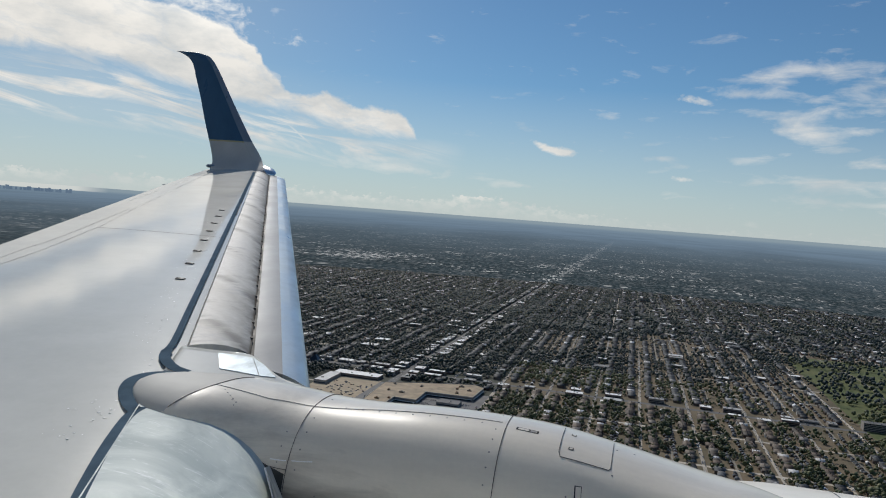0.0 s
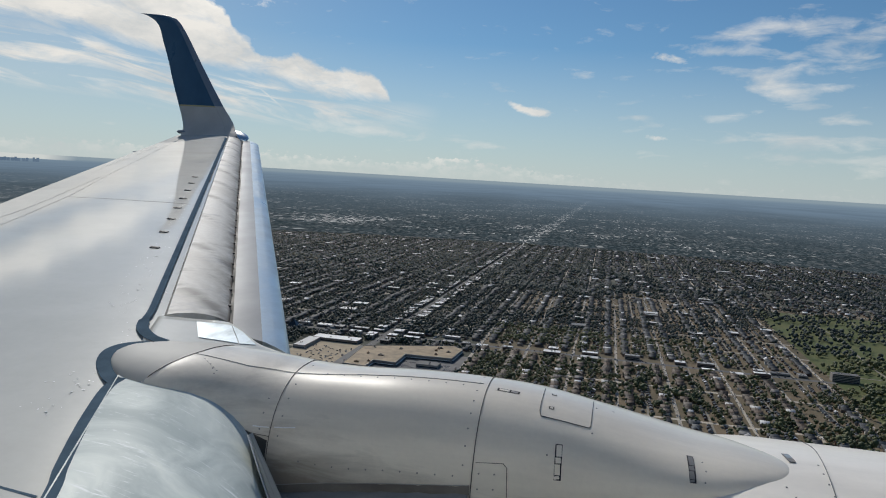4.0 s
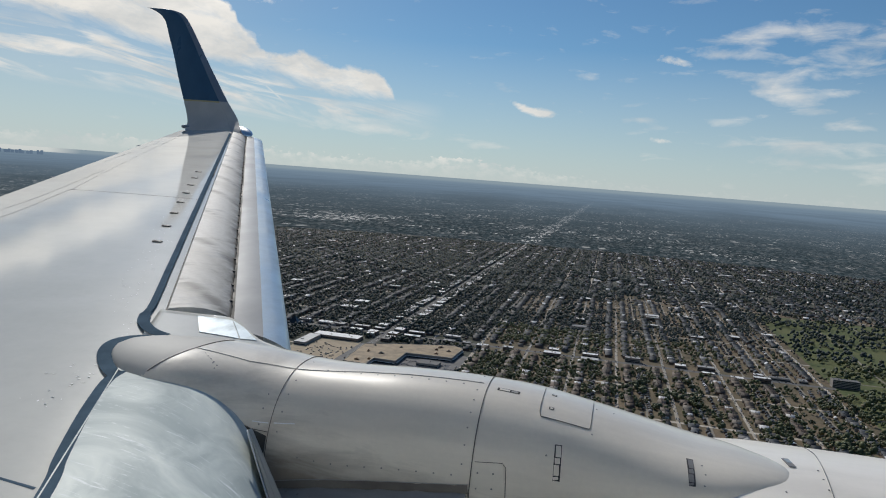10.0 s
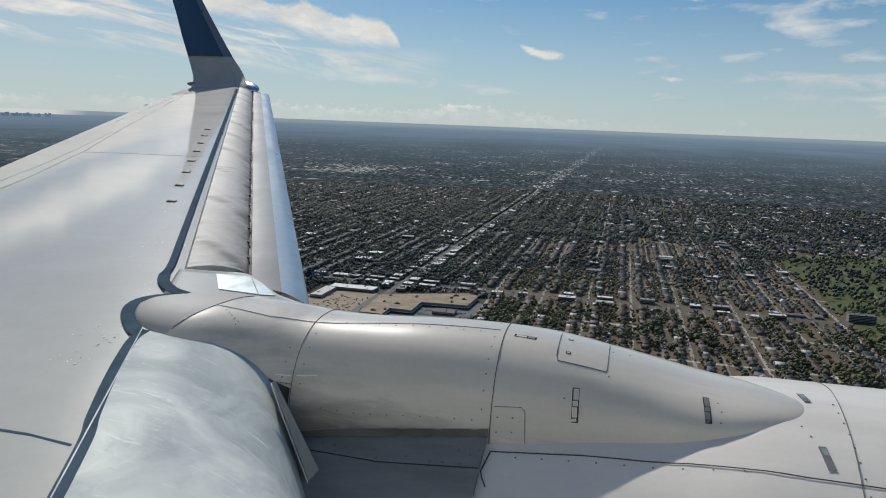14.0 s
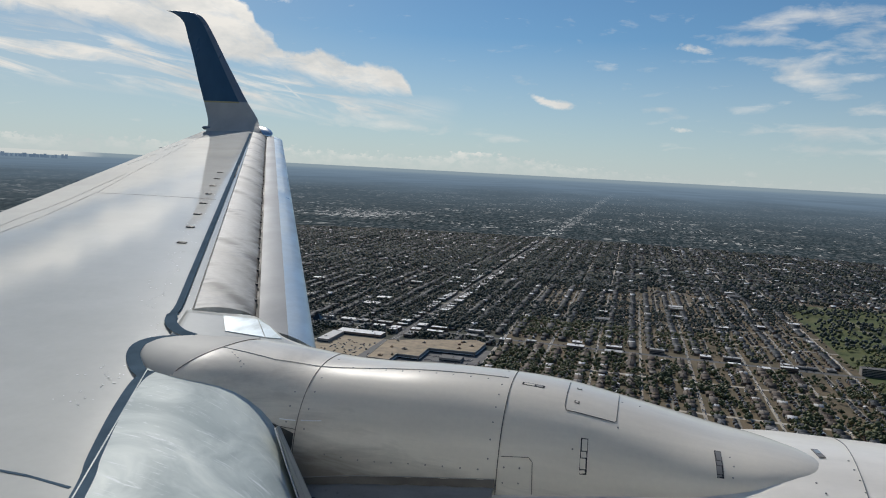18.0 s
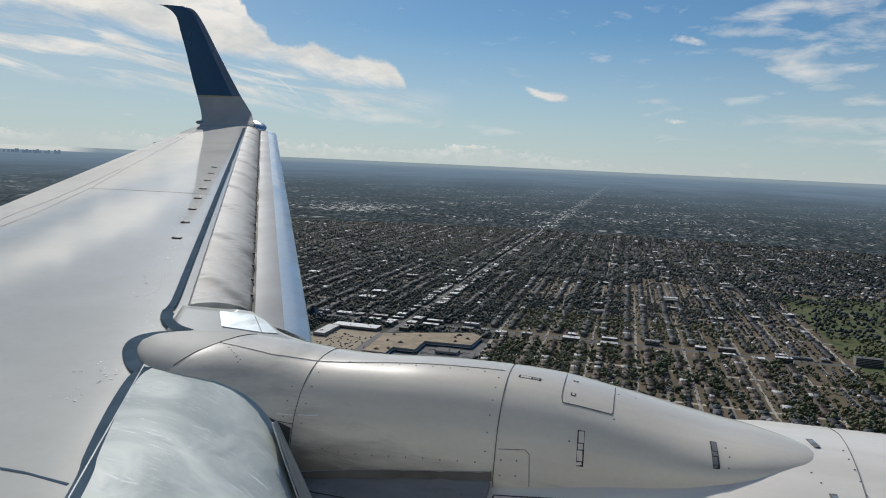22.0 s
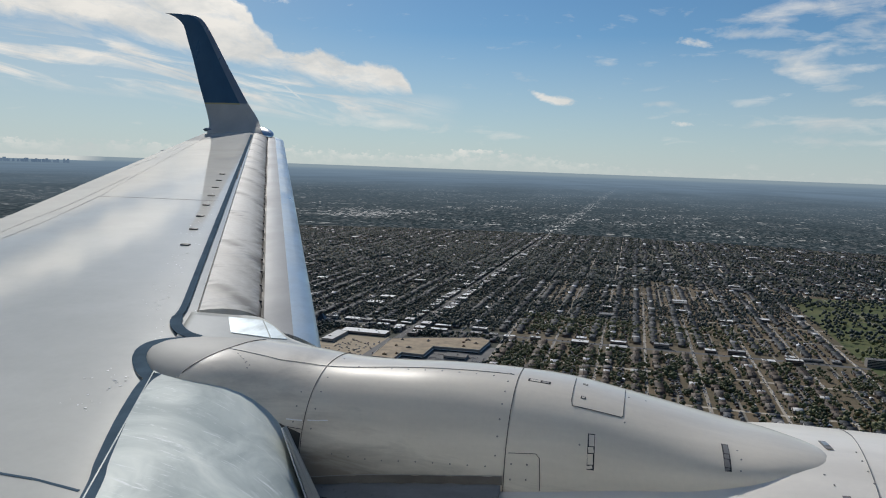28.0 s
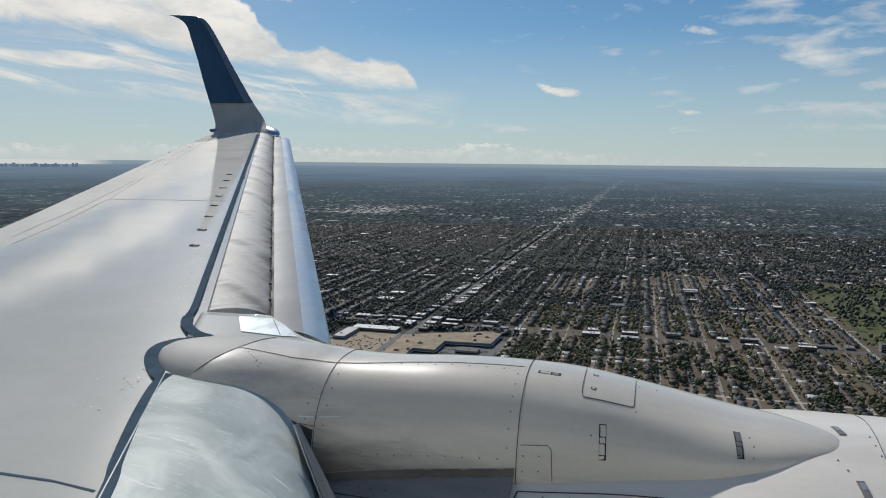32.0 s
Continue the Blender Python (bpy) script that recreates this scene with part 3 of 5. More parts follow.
def box(bm, x0, x1, y0, y1, z0, z1):
    v = [bm.verts.new((x, y, z)) for z in (z0, z1) for x, y in ((x0, y0), (x1, y0), (x1, y1), (x0, y1))]
    for f in ((3, 2, 1, 0), (4, 5, 6, 7), (0, 1, 5, 4), (1, 2, 6, 5), (2, 3, 7, 6), (3, 0, 4, 7)):
        bm.faces.new([v[i] for i in f])
    return bm


def spline(pts, steps=6):
    """A smooth curve through pts (Catmull-Rom)."""
    out = []
    p = [Vector(q) for q in pts]
    for i in range(len(p) - 1):
        a, b, c, d = p[max(0, i - 1)], p[i], p[i + 1], p[min(len(p) - 1, i + 2)]
        for s in range(steps):
            t = s / steps
            out.append(0.5 * (2 * b + (c - a) * t + (2 * a - 5 * b + 4 * c - d) * t * t + (3 * b - a - 3 * c + d) * t ** 3))
    return out + [p[-1]]


def lerp_table(table, x):
    """Smooth values between the rows (x, values...) of a small table."""
    xs = [r[0] for r in table]
    if x <= xs[0]:
        return table[0][1:]
    for i in range(len(xs) - 1):
        if x <= xs[i + 1]:
            t = (x - xs[i]) / (xs[i + 1] - xs[i])
            t0, t1 = table[max(0, i - 1)], table[min(len(xs) - 1, i + 2)]
            res = []
            for c in range(1, len(table[0])):
                b, d = table[i][c], table[i + 1][c]
                h = xs[i + 1] - xs[i]
                mb = (d - t0[c]) / (xs[i + 1] - t0[0]) * h if i > 0 else d - b
                md = (t1[c] - b) / (t1[0] - xs[i]) * h if i + 2 < len(xs) else d - b
                res.append(b * (2 * t ** 3 - 3 * t * t + 1) + mb * (t ** 3 - 2 * t * t + t) + d * (3 * t * t - 2 * t ** 3) + md * (t ** 3 - t * t))
            return res
    return table[-1][1:]


# ---- the airliner: x forward, y outboard, z up from the eye at its cabin window ----
plane = tagged(new("airliner"), "white and grey airliner in flight with its slats extended", "airplane")
plane.matrix_world = AIR


def zs(y):
    """Height of the wing's upper skin."""
    return -1.211 + 0.1258 * y


def x_nose(y):  # front of the main skin
    return -0.413 - 0.5185 * y


def x_gap(y):  # gap between fixed nose and slat
    return -0.031 - 0.5231 * y


def x_te(y):
    return -3.13 - 0.413 * y if y > 5.2 else -5.28 + 0.0 * y


def skin_z(x, y):
    """Height of the wing's upper skin at a point."""
    xf = x_front(y)
    u = max(0.0, (xf - x) / (xf - x_te(y)))
    return zs(y) - 0.02 * max(0, 1 - u / 0.06) - 0.05 * u * u


def x_front(y):
    return x_nose(y) if y > 3.3 else -0.650 - 0.4467 * y


def wing_loop(y, xf):
    xa = x_te(y)
    c = xf - xa
    up = [(xf - u * c, y, zs(y) + (-0.02 * max(0, 1 - u / 0.06)) - 0.05 * u * u) for u in (0, 0.03, 0.06, 0.15, 0.3, 0.45, 0.6, 0.75, 0.9, 1)]
    dn = [(xf - u * c, y, zs(y) - 0.05 - 0.11 * c * (1 - u) ** 0.75) for u in (0.97, 0.8, 0.6, 0.4, 0.2, 0.05)]
    return up + dn


ys_out = [3.3 + i * (14.55 - 3.3) / 30 for i in range(31)]

ys_in = [0.25 + i * (3.3 - 0.25) / 10 for i in range(10)]
wing = part("wing", capped([wing_loop(y, x_front(y)) for y in ys_in + ys_out]), M_WING, plane, "glossy light grey painted wing skin", True)

# fixed leading edge behind the slat, stained by grease
rows = []
for i in range(70):
    y = 3.42 + i * (14.60 - 3.42) / 69
    rib = 0.0022 * math.sin(i * 0.9) ** 8
    row = []
    for u, dz in ((0, -0.028), (0.04, -0.012), (0.2, -0.016), (0.4, -0.028), (0.6, -0.048), (0.8, -0.078), (0.95, -0.112), (1.0, -0.135), (1.0, -0.30), (0.5, -0.33), (0.0, -0.33)):
        yy = y + 0.31 * u  # ribs stand square to the leading edge
        row.append((x_nose(y) * (1 - u) + x_gap(y + 0.31) * u, yy, zs(yy) + dz + rib))
    rows.append(row)
nose = part("leading_edge", capped(rows), M_STAIN, wing, "grease-stained fixed leading edge behind the slat", True)

# dark slot with its tracks and stops
part("slat_gap", ribbon([(x_gap(y) + 0.012, y, zs(y) - 0.15) for y in ys_out + [14.9]], 0.05, 0.0), M_GAP, wing)
for i in range(36):
    y = 3.7 + i * 0.31
    bm = box(bmesh.new(), -0.012, 0.010, -0.022, 0.022, 0, 0.012)
    ob = part("slat_stop", bm, M_GAP, wing)
    ob.location = (x_gap(y) - 0.006, y, zs(y) - 0.128)
    ob.rotation_euler = (0, 0, 0.48)

# slat, drooped ahead of the wing
rows, rows2 = [], []
for i in range(40):
    y = 3.50 + i * (14.86 - 3.50) / 39
    a, m, b = x_gap(y) + 0.022, 0.165 - 0.5239 * y, 0.325 - 0.5208 * y
    z = zs(y)
    rows.append([(a, y, z - 0.105), (a + 0.4 * (m - a), y, z - 0.104), (m, y, z - 0.12), (m, y, z - 0.17), (a, y, z - 0.135)])
    rows2.append([(m, y, z - 0.118), (m + 0.4 * (b - m), y, z - 0.138), (m + 0.75 * (b - m), y, z - 0.162), (m + 0.94 * (b - m), y, z - 0.19),
                  (b, y, z - 0.235), (b - 0.02, y, z - 0.29), (m, y, z - 0.33), (m, y, z - 0.2)])
slat = part("slat", capped(rows), M_SLAT, plane, "extended light grey slat along the wing's front", True)
part("slat_edge", capped(rows2), M_SLATNOSE, slat, "bright polished metal slat nose", True)

# sealant line that wraps the leading edge and the strut fairing
line = [(-0.50 - 0.515 * y, y, zs(y)) for y in (14.0, 11.0, 8.5, 6.5, 5.0, 4.0, 3.45)]
line += [(x, y, zs(y)) for x, y in ((-2.205, 3.28), (-2.14, 3.17), (-2.03, 3.075), (-1.93, 3.035))]
pts = spline(line, 6)
part("sealant_strip", ribbon(pts, [0.038 + 0.004 * min(1, max(0, (p.y - 3.3) / 4)) if p.y > 3.3 else 0.056 for p in pts], 0.0008, None, 0.001), M_SEAL, wing, "dark sealant strip")
line = [(x, y, zs(y)) for x, y in ((-1.86, 2.985), (-2.0, 2.985), (-2.075, 2.93), (-2.085, 2.85), (-2.03, 2.74), (-1.93, 2.63), (-1.85, 2.57))]
part("sealant_strip", ribbon(spline(line, 6), 0.058, 0.0008, None, 0.001), M_SEAL, wing)
line = [(x, y, zs(y)) for x, y in ((-1.85, 2.61), (-1.835, 2.50), (-1.725, 2.24), (-1.58, 1.95), (-1.495, 1.80), (-1.28, 1.32), (-1.03, 0.76))]
part("sealant_strip", ribbon(spline(line, 6), 0.044, 0.0008, None, 0.001), M_SEAL, wing)
part("sealant_strip", ribbon([(x, 1.80, skin_z(x, 1.80)) for x in (-3.4, -3.0, -2.6, -2.2, -1.9, -1.7, -1.54)], 0.011, 0.0008, None, 0.001), M_SEAL, wing)

# panel seams of the skin


def skin_seam(pts, width, mat=M_LINE, lift=0.001):
    part("seam", ribbon([(p.x, p.y, skin_z(p.x, p.y)) for p in spline([(a, b, 0) for a, b in pts], 8)], width, lift, None, 0.0008), mat, wing)


skin_seam([(-5.28, 6.49), (-4.5, 6.47), (-3.80, 6.47)], 0.007)
skin_seam([(-4.586, 4.57), (-4.753, 5.08), (-4.894, 5.48), (-5.284, 6.49)], 0.006, M_FAINT)
skin_seam([(-5.30, 6.55), (-5.566, 7.11), (-6.115, 8.30), (-6.864, 9.98), (-7.96, 12.45), (-8.54, 13.8)], 0.006, M_FAINT)
skin_seam([(-4.805, 4.79), (-4.992, 5.27), (-5.138, 5.75), (-5.388, 6.42), (-6.013, 7.94)], 0.004, M_FAINT)
skin_seam([(-6.60, 8.7), (-6.812, 9.24), (-7.1, 10.0)], 0.006, M_FAINT)
skin_seam([(-7.30, 10.5), (-7.86, 11.94)], 0.009, M_FAINT)
skin_seam([(-0.45 - 0.5185 * y, y) for y in (14.3, 12.5, 11, 9.5, 8.0)], 0.022, M_GAP, 0.005)

# vortex generators
for i in range(8):
    y = 4.71 + i * 0.506
    bm = bmesh.new()
    box(bm, -0.035, 0.03, -0.016, 0.016, 0, 0.008)
    vs = [bm.verts.new(p) for p in ((-0.03, -0.004, 0.007), (0.025, -0.004, 0.007), (-0.03, -0.004, 0.011), (-0.03, 0.004, 0.007), (0.025, 0.004, 0.007), (-0.03, 0.004, 0.011))]
    for f in ((0, 1, 2), (5, 4, 3), (0, 3, 4, 1), (1, 4, 5, 2), (2, 5, 3, 0)):
        bm.faces.new([vs[j] for j in f])
    ob = part("vortex_generator", bm, M_LINE, wing)
    ob.location, ob.rotation_euler = (-0.67 - 0.5166 * y, y, zs(y)), (0.125, 0, 0.12)

# chips of paint and dried drops beside the sealant
for i in range(230):
    y = 2.2 + 5.2 * random.random() ** 1.3
    x = (-0.56 - 0.515 * y if y > 3.3 else -1.92 - 0.25 * (y - 2.7)) - abs(random.gauss(0, 0.09)) - 0.04
    x += 0.17 * (random.random() < 0.22)
    r = 0.0022 + 0.0040 * random.random() ** 2
    bm = bmesh.new()
    vs = [bm.verts.new((r * q * math.cos(a), 1.6 * r * q * math.sin(a), 0.001)) for a, q in ((j * math.pi / 3, random.uniform(0.5, 1.1)) for j in range(6))]
    top = bmesh.ops.extrude_face_region(bm, geom=[bm.faces.new(vs)])["geom"]
    bmesh.ops.translate(bm, verts=[v for v in top if isinstance(v, bmesh.types.BMVert)], vec=(0, 0, 0.0007))
    bmesh.ops.recalc_face_normals(bm, faces=bm.faces)
    ob = part("paint_chip", bm, M_CHIP, wing)
    ob.location, ob.rotation_euler = (x, y, skin_z(x, y) + 0.0002), (0.125, 0, random.random() * 6)

# flap track fairing end and static wick at the trailing edge
for y, s in ((7.62, 1.0), (11.5, 0.9)):
    bm = capped([[(x, 0.10 * s * w * math.cos(a), 0.05 * w * math.sin(a)) for a in [j * math.pi / 5 for j in range(10)]] for x, w in ((0.5, 0.5), (0.1, 0.9), (-0.35, 0.7), (-0.55, 0.05))])
    ob = part("flap_fairing", bm, M_GREYLE, wing, "", True)
    ob.location = (x_te(y) + 0.34, y, zs(y) - 0.115)
bm = capped([[(x, 0.05 * w * math.cos(a), 0.05 * w * math.sin(a)) for a in [j * math.pi / 4 for j in range(8)]] for x, w in ((0.1, 0.5), (0, 0.8), (-0.06, 0.8), (-0.1, 0.3))])
ob = part("tail_light", bm, M_GREYLE, wing, "", True)
ob.location = (-9.10, 14.60, zs(14.60) + 0.02)

# fillet between slat end, fixed nose and strut


def fillet_z(x, y):
    u = max(0.0, x + 0.46 + 0.5185 * y) / 0.5
    return zs(y) - 0.003 - 0.05 * u ** 1.25


outer = spline([(-2.19, 3.38, 0), (-2.02, 3.44, 0), (-1.868, 3.506, 0), (-1.72, 3.41, 0), (-1.595, 3.315, 0), (-1.45, 3.28, 0)], 4)
rows = []
for i in range(9):
    row = []
    for q, e in enumerate(outer):
        u = q / (len(outer) - 1)
        ax, ay = -2.04 + 0.76 * u, 3.02
        x, y = ax + (e.x - ax) * i / 8, ay + (e.y - ay) * i / 8
        row.append((x, y, fillet_z(x, y)))
    rows.append(row)
fillet = part("fillet", grid(rows), M_WING, wing, "", True)
fillet.modifiers.new("thickness", "SOLIDIFY").thickness = 0.09
for PATCH in (((-1.989, 3.40), (-1.828, 3.463), (-1.673, 3.246), (-1.858, 3.20)), ((-1.822, 3.462), (-1.735, 3.41), (-1.60, 3.285), (-1.667, 3.246))):
    rows = []
    for i in range(5):
        f = i / 4
        a = [PATCH[0][c] + (PATCH[3][c] - PATCH[0][c]) * f for c in (0, 1)]
        b = [PATCH[1][c] + (PATCH[2][c] - PATCH[1][c]) * f for c in (0, 1)]
        pts = [(a[0] + (b[0] - a[0]) * g / 4, a[1] + (b[1] - a[1]) * g / 4) for g in range(5)]
        rows.append([(x, y, fillet_z(x, y) + 0.001) for x, y in pts])
    patch = part("metal_patch", grid(rows), M_PATCH, wing, "bright bare metal patch plate")
    patch.modifiers.new("thickness", "SOLIDIFY").thickness = 0.003

# ---- winglet ----
# height over the eye: trailing edge x, leading edge x, outboard y
BLADE = [(0.56, -9.05, -7.78, 14.50), (0.626, -9.07, -7.80, 14.57), (0.74, -9.13, -7.90, 14.72), (0.918, -9.28, -8.07, 14.92), (1.275, -9.51, -8.43, 15.12), (1.765, -9.78, -8.83, 15.30),
         (2.258, -10.01, -9.21, 15.45), (2.754, -10.27, -9.58, 15.60), (3.06, -10.42, -9.82, 15.68), (3.20, -10.56, -9.96, 15.72), (3.27, -10.68, -10.07, 15.74), (3.32, -10.79, -10.25, 15.755), (3.355, -10.90, -10.50, 15.765), (3.372, -10.99, -10.88, 15.77)]


def blade_loop(z, lo, hi):
    te, le, y = lerp_table(BLADE, z)
    c = le - te
    th = 0.055 * c
    us = [lo + (hi - lo) * i / 8 for i in range(9)]

    def thick(u):
        return th * (1 - u) ** 0.5 * min(1.0, 0.12 + u * 1.6) * 1.5 if u < 1 else 0.004
    a = [(te + c * u, y - thick(u), z) for u in us]
    return a + [(te + c * u, y + thick(u), z) for u in reversed(us)]


zl = [0.56, 0.62, 0.68, 0.74, 0.83, 0.93, 1.05, 1.15, 1.235]
winglet = part("winglet", capped([blade_loop(z, 0.0, 0.82) for z in zl]), M_WGREY, plane, "upswept winglet with navy blade over a grey foot", True)
part("gold_line", capped([blade_loop(z, 0.0, 0.82) for z in (1.235, 1.268)]), M_GOLD, winglet, "", True)
zu = [1.268, 1.5, 1.75, 2.0, 2.25, 2.5, 2.75, 2.95, 3.07, 3.14, 3.20, 3.25, 3.29, 3.32, 3.34, 3.355, 3.366, 3.371]
part("blade", capped([blade_loop(z, 0.0, 0.82) for z in zu]), M_NAVY, winglet, "navy blue painted blade", True)
part("blade_edge", capped([blade_loop(z, 0.823, 1.0) for z in zu]), M_GREYLE, winglet, "dull metal leading edge", True)
part("foot_edge", capped([blade_loop(z, 0.823, 1.0) for z in (0.58, 0.64, 0.70, 0.78, 0.9, 1.05, 1.17, 1.265)]), M_WGREY, winglet, "grey painted foot of the leading edge", True)
# bright cap where the leading edge turns up, leaning in towards the cabin
bm = bmesh.new()
lean = Vector((0.10, -0.50, 0.86)).normalized()
along = Vector((-0.86, 0.30, 0.30)).normalized()
along = (along - lean * along.dot(lean)).normalized()
across = lean.cross(along)
axes = Matrix((along * 0.27, across * 0.15, lean * 0.07)).transposed().to_4x4()
bmesh.ops.create_uvsphere(bm, u_segments=24, v_segments=12, radius=1.0, matrix=Matrix.Translation((-7.84, 14.77, 0.63)) @ axes)
part("tip_cap", bm, M_TIP, winglet, "mirror-bright wing tip nose", True)

# ---- bright inboard leading edge, between cabin and strut ----
rows = []
for i in range(22):
    y = 0.3 + i * (2.80 - 0.3) / 21
    x0 = -0.705 - 0.4467 * y
    L = 0.645 + 0.12 * min(1.0, max(0.0, (2.55 - y) / 0.7))
    rows.append([(x0 + L * math.sin(a), y, zs(y) + 0.002 - 0.38 * (1 - math.cos(a))) for a in [j * math.pi / 2 / 12 for j in range(11)]]
                + [(x0 + 0.966 * L + 0.42 * d, y, zs(y) - 0.28 - d) for d in (0.06, 0.2, 0.5)] + [(x0 + 0.3, y, zs(y) - 0.8), (x0 - 0.02, y, zs(y) - 0.6)])
inlet = part("inboard_leading_edge", capped(rows), M_POLISH, wing, "brushed bare metal leading edge beside the cabin", True)

# bright lip and end plate where the bare metal meets the strut
LIP = [(-1.24, 2.52, -1.005), (-1.185, 2.52, -1.145), (-1.07, 2.52, -1.415), (-1.015, 2.52, -1.54), (-0.90, 2.52, -1.80)]
bm = capped([[(x + dx, y + dy, z) for dx, dy in ((-0.004, -0.001), (0.0, -0.002), (0.001, 0.003), (-0.004, 0.008))] for x, y, z in LIP])
part("edge_lip", bm, M_CHIP, inlet, "bright metal lip")
rows = [[Vector(p) + (Vector(q) - Vector(p)) * f for f in (0, 0.5, 1)] for p, q in (((-1.243, 2.53, -1.005), (-1.245, 2.56, -1.01)), ((-1.072, 2.53, -1.415), (-1.02, 2.57, -1.43)), ((-1.018, 2.53, -1.54), (-0.955, 2.57, -1.56)), ((-0.903, 2.53, -1.80), (-0.82, 2.57, -1.82)))]
rows = [r + [Vector((r[2].x - 0.10, 2.74, r[2].z - (0.15 if r is rows[0] else 0.05)))] for r in rows]
plate = part("end_plate", grid(rows), M_FAIRNOSE, inlet, "grey painted end plate")
plate.modifiers.new("thickness", "SOLIDIFY").thickness = 0.004

# ---- engine strut fairing ----
# x: top z, half width, flank z
STRUT = [(-2.05, -0.842, 0.03, -0.85), (-2.01, -0.822, 0.12, -0.87), (-1.90, -0.808, 0.235, -0.89), (-1.75, -0.812, 0.325, -0.93), (-1.65, -0.820, 0.37, -0.98), (-1.50, -0.840, 0.385, -1.10), (-1.25, -0.866, 0.39, -1.25),
         (-1.0, -0.862, 0.375, -1.29), (-0.75, -0.845, 0.37, -1.27), (-0.45, -0.840, 0.37, -1.24), (-0.2, -0.854, 0.37, -1.20), (0.05, -0.897, 0.36, -1.16),
         (0.3, -0.945, 0.345, -1.12), (0.45, -0.968, 0.315, -1.09), (0.56, -0.974, 0.27, -1.075), (0.66, -0.984, 0.205, -1.065), (0.73, -0.993, 0.145, -1.055), (0.77, -1.003, 0.09, -1.05), (0.79, -1.016, 0.03, -1.045)]
STRUT_Y = 3.10


def strut(x, a):
    """A point of the fairing at x; a runs from -90 (cabin side) over 0 (crest) to 90 degrees."""
    top, w, flank = lerp_table(STRUT, x)
    s, c = math.sin(radians(a)), math.cos(radians(a))
    n = 2.0 / 2.35
    lean = 0.10 * min(1.0, max(0.0, (x - 0.15) / 0.65)) ** 1.5
    q = min(1.0, max(0.0, (-1.3 - x) / 0.6))
    lean += 0.22 * q * q * (3 - 2 * q)
    return Vector((x, STRUT_Y - lean + w * math.copysign(abs(s) ** n, s), flank + (top - flank) * abs(c) ** n))


def strut_normal(x, a):
    e = 0.004
    da = strut(x, a + 0.5) - strut(x, a - 0.5)
    dx = strut(x + e, a) - strut(x - e, a)
    return dx.cross(da).normalized()


xs = sorted([-2.05 + i * 2.72 / 62 for i in range(63)] + [-1.80 + 0.011 * i for i in range(19)]) + [0.69, 0.71, 0.73, 0.748, 0.762, 0.774, 0.783, 0.789]
rows = []
for x in xs:
    loop = [strut(x, -90 + 180 * j / 28) for j in range(29)]
    lo = loop[0].copy()
    hi = loop[-1].copy()
    rows.append(loop + [Vector((x, hi.y, hi.z - 0.35)), Vector((x, lo.y, lo.z - 0.35))])
pylon = part("engine_strut", capped(rows), M_PYLON, plane, "light grey engine strut fairing with panel seams", True)
pylon.data.materials.append(M_FAIRNOSE)
pylon.data.materials.append(M_STRUT_SHADE)
for p in pylon.data.polygons:  # the matt end panel behind the first seam
    row, col = divmod(p.index, 31)
    p.material_index = int(p.center.x < -1.67 + 0.00115 * max(-80, min(60, -90 + 180 * (col + 0.5) / 28)))
    # flank faces below the short seam painted dark for shade
    if row < len(xs) - 1 and -1.40 < p.center.x < -1.255 and (col < 3 or col > 28):
        p.material_index = 2


def on_strut(path, width, lift=0.0, mat=M_LINE, name="seam", parent=None, thick=0.0025):
    pts, ups = [], []
    for (x0, a0), (x1, a1) in zip(path, path[1:]):
        n = max(2, int(max(abs(a1 - a0) / 3, abs(x1 - x0) / 0.05)))
        for i in range(n):
            x, a = x0 + (x1 - x0) * i / n, a0 + (a1 - a0) * i / n
            pts.append(strut(x, a)), ups.append(strut_normal(x, a))
    pts.append(strut(*path[-1])), ups.append(strut_normal(*path[-1]))
    up = [u if u.z > -0.3 else -u for u in ups]
    return part(name, ribbon(pts, width, lift, up, thick), mat, parent or pylon)

on_strut([(-1.255, 60), (-1.255, -88)], 0.0018)
on_strut([(-0.42, 60), (-0.415, -90)], 0.0026)
on_strut([(-1.64, 25), (-1.68, -10), (-1.71, -35), (-1.74, -62)], 0.0020)
on_strut([(-1.68, -9), (-1.45, -18), (-1.29, -16), (-0.96, -8), (-0.44, -6)], 0.0012, 0.0, M_FAINT)
on_strut([(-1.36, -72), (-1.255, -68)], 0.0024)
# two white ribbons, a painted highlight where the flank's crease glints
for p, q in (((-1.329, -66), (-1.262, -62.7)), ((-1.240, -61.5), (-1.155, -58.6))):
    tagged(on_strut([p, q], 0.0045, 0.001, M_CHIP, "scuff"), "white strip painted as a glint on the flank")
# hatch on the crest, its two catches
on_strut([(-0.188, 6), (-0.190, -26), (-0.182, -31), (0.005, -31), (0.012, -29), (0.016, 8)], 0.0018)
on_strut([(-0.405, -69), (-0.300, -68.5), (-0.284, -71), (-0.275, -88)], 0.0022)


def latch(x, a0, a1, w, label, mat):
    """A flush latch: dark recess, metal toggle in three pieces."""
    base = on_strut([(x, a0), (x + 0.006, a1)], w, 0.0005, M_GAP, "latch", pylon, 0.001)
    tagged(base, label)
    for b0, b1 in ((0.03, 0.36), (0.39, 0.55), (0.58, 0.86), (0.89, 0.97)):
        on_strut([(x + 0.001, a0 + (a1 - a0) * b0), (x + 0.004, a0 + (a1 - a0) * b1)], w * 0.74, 0.0016, mat, "toggle", base, 0.001)


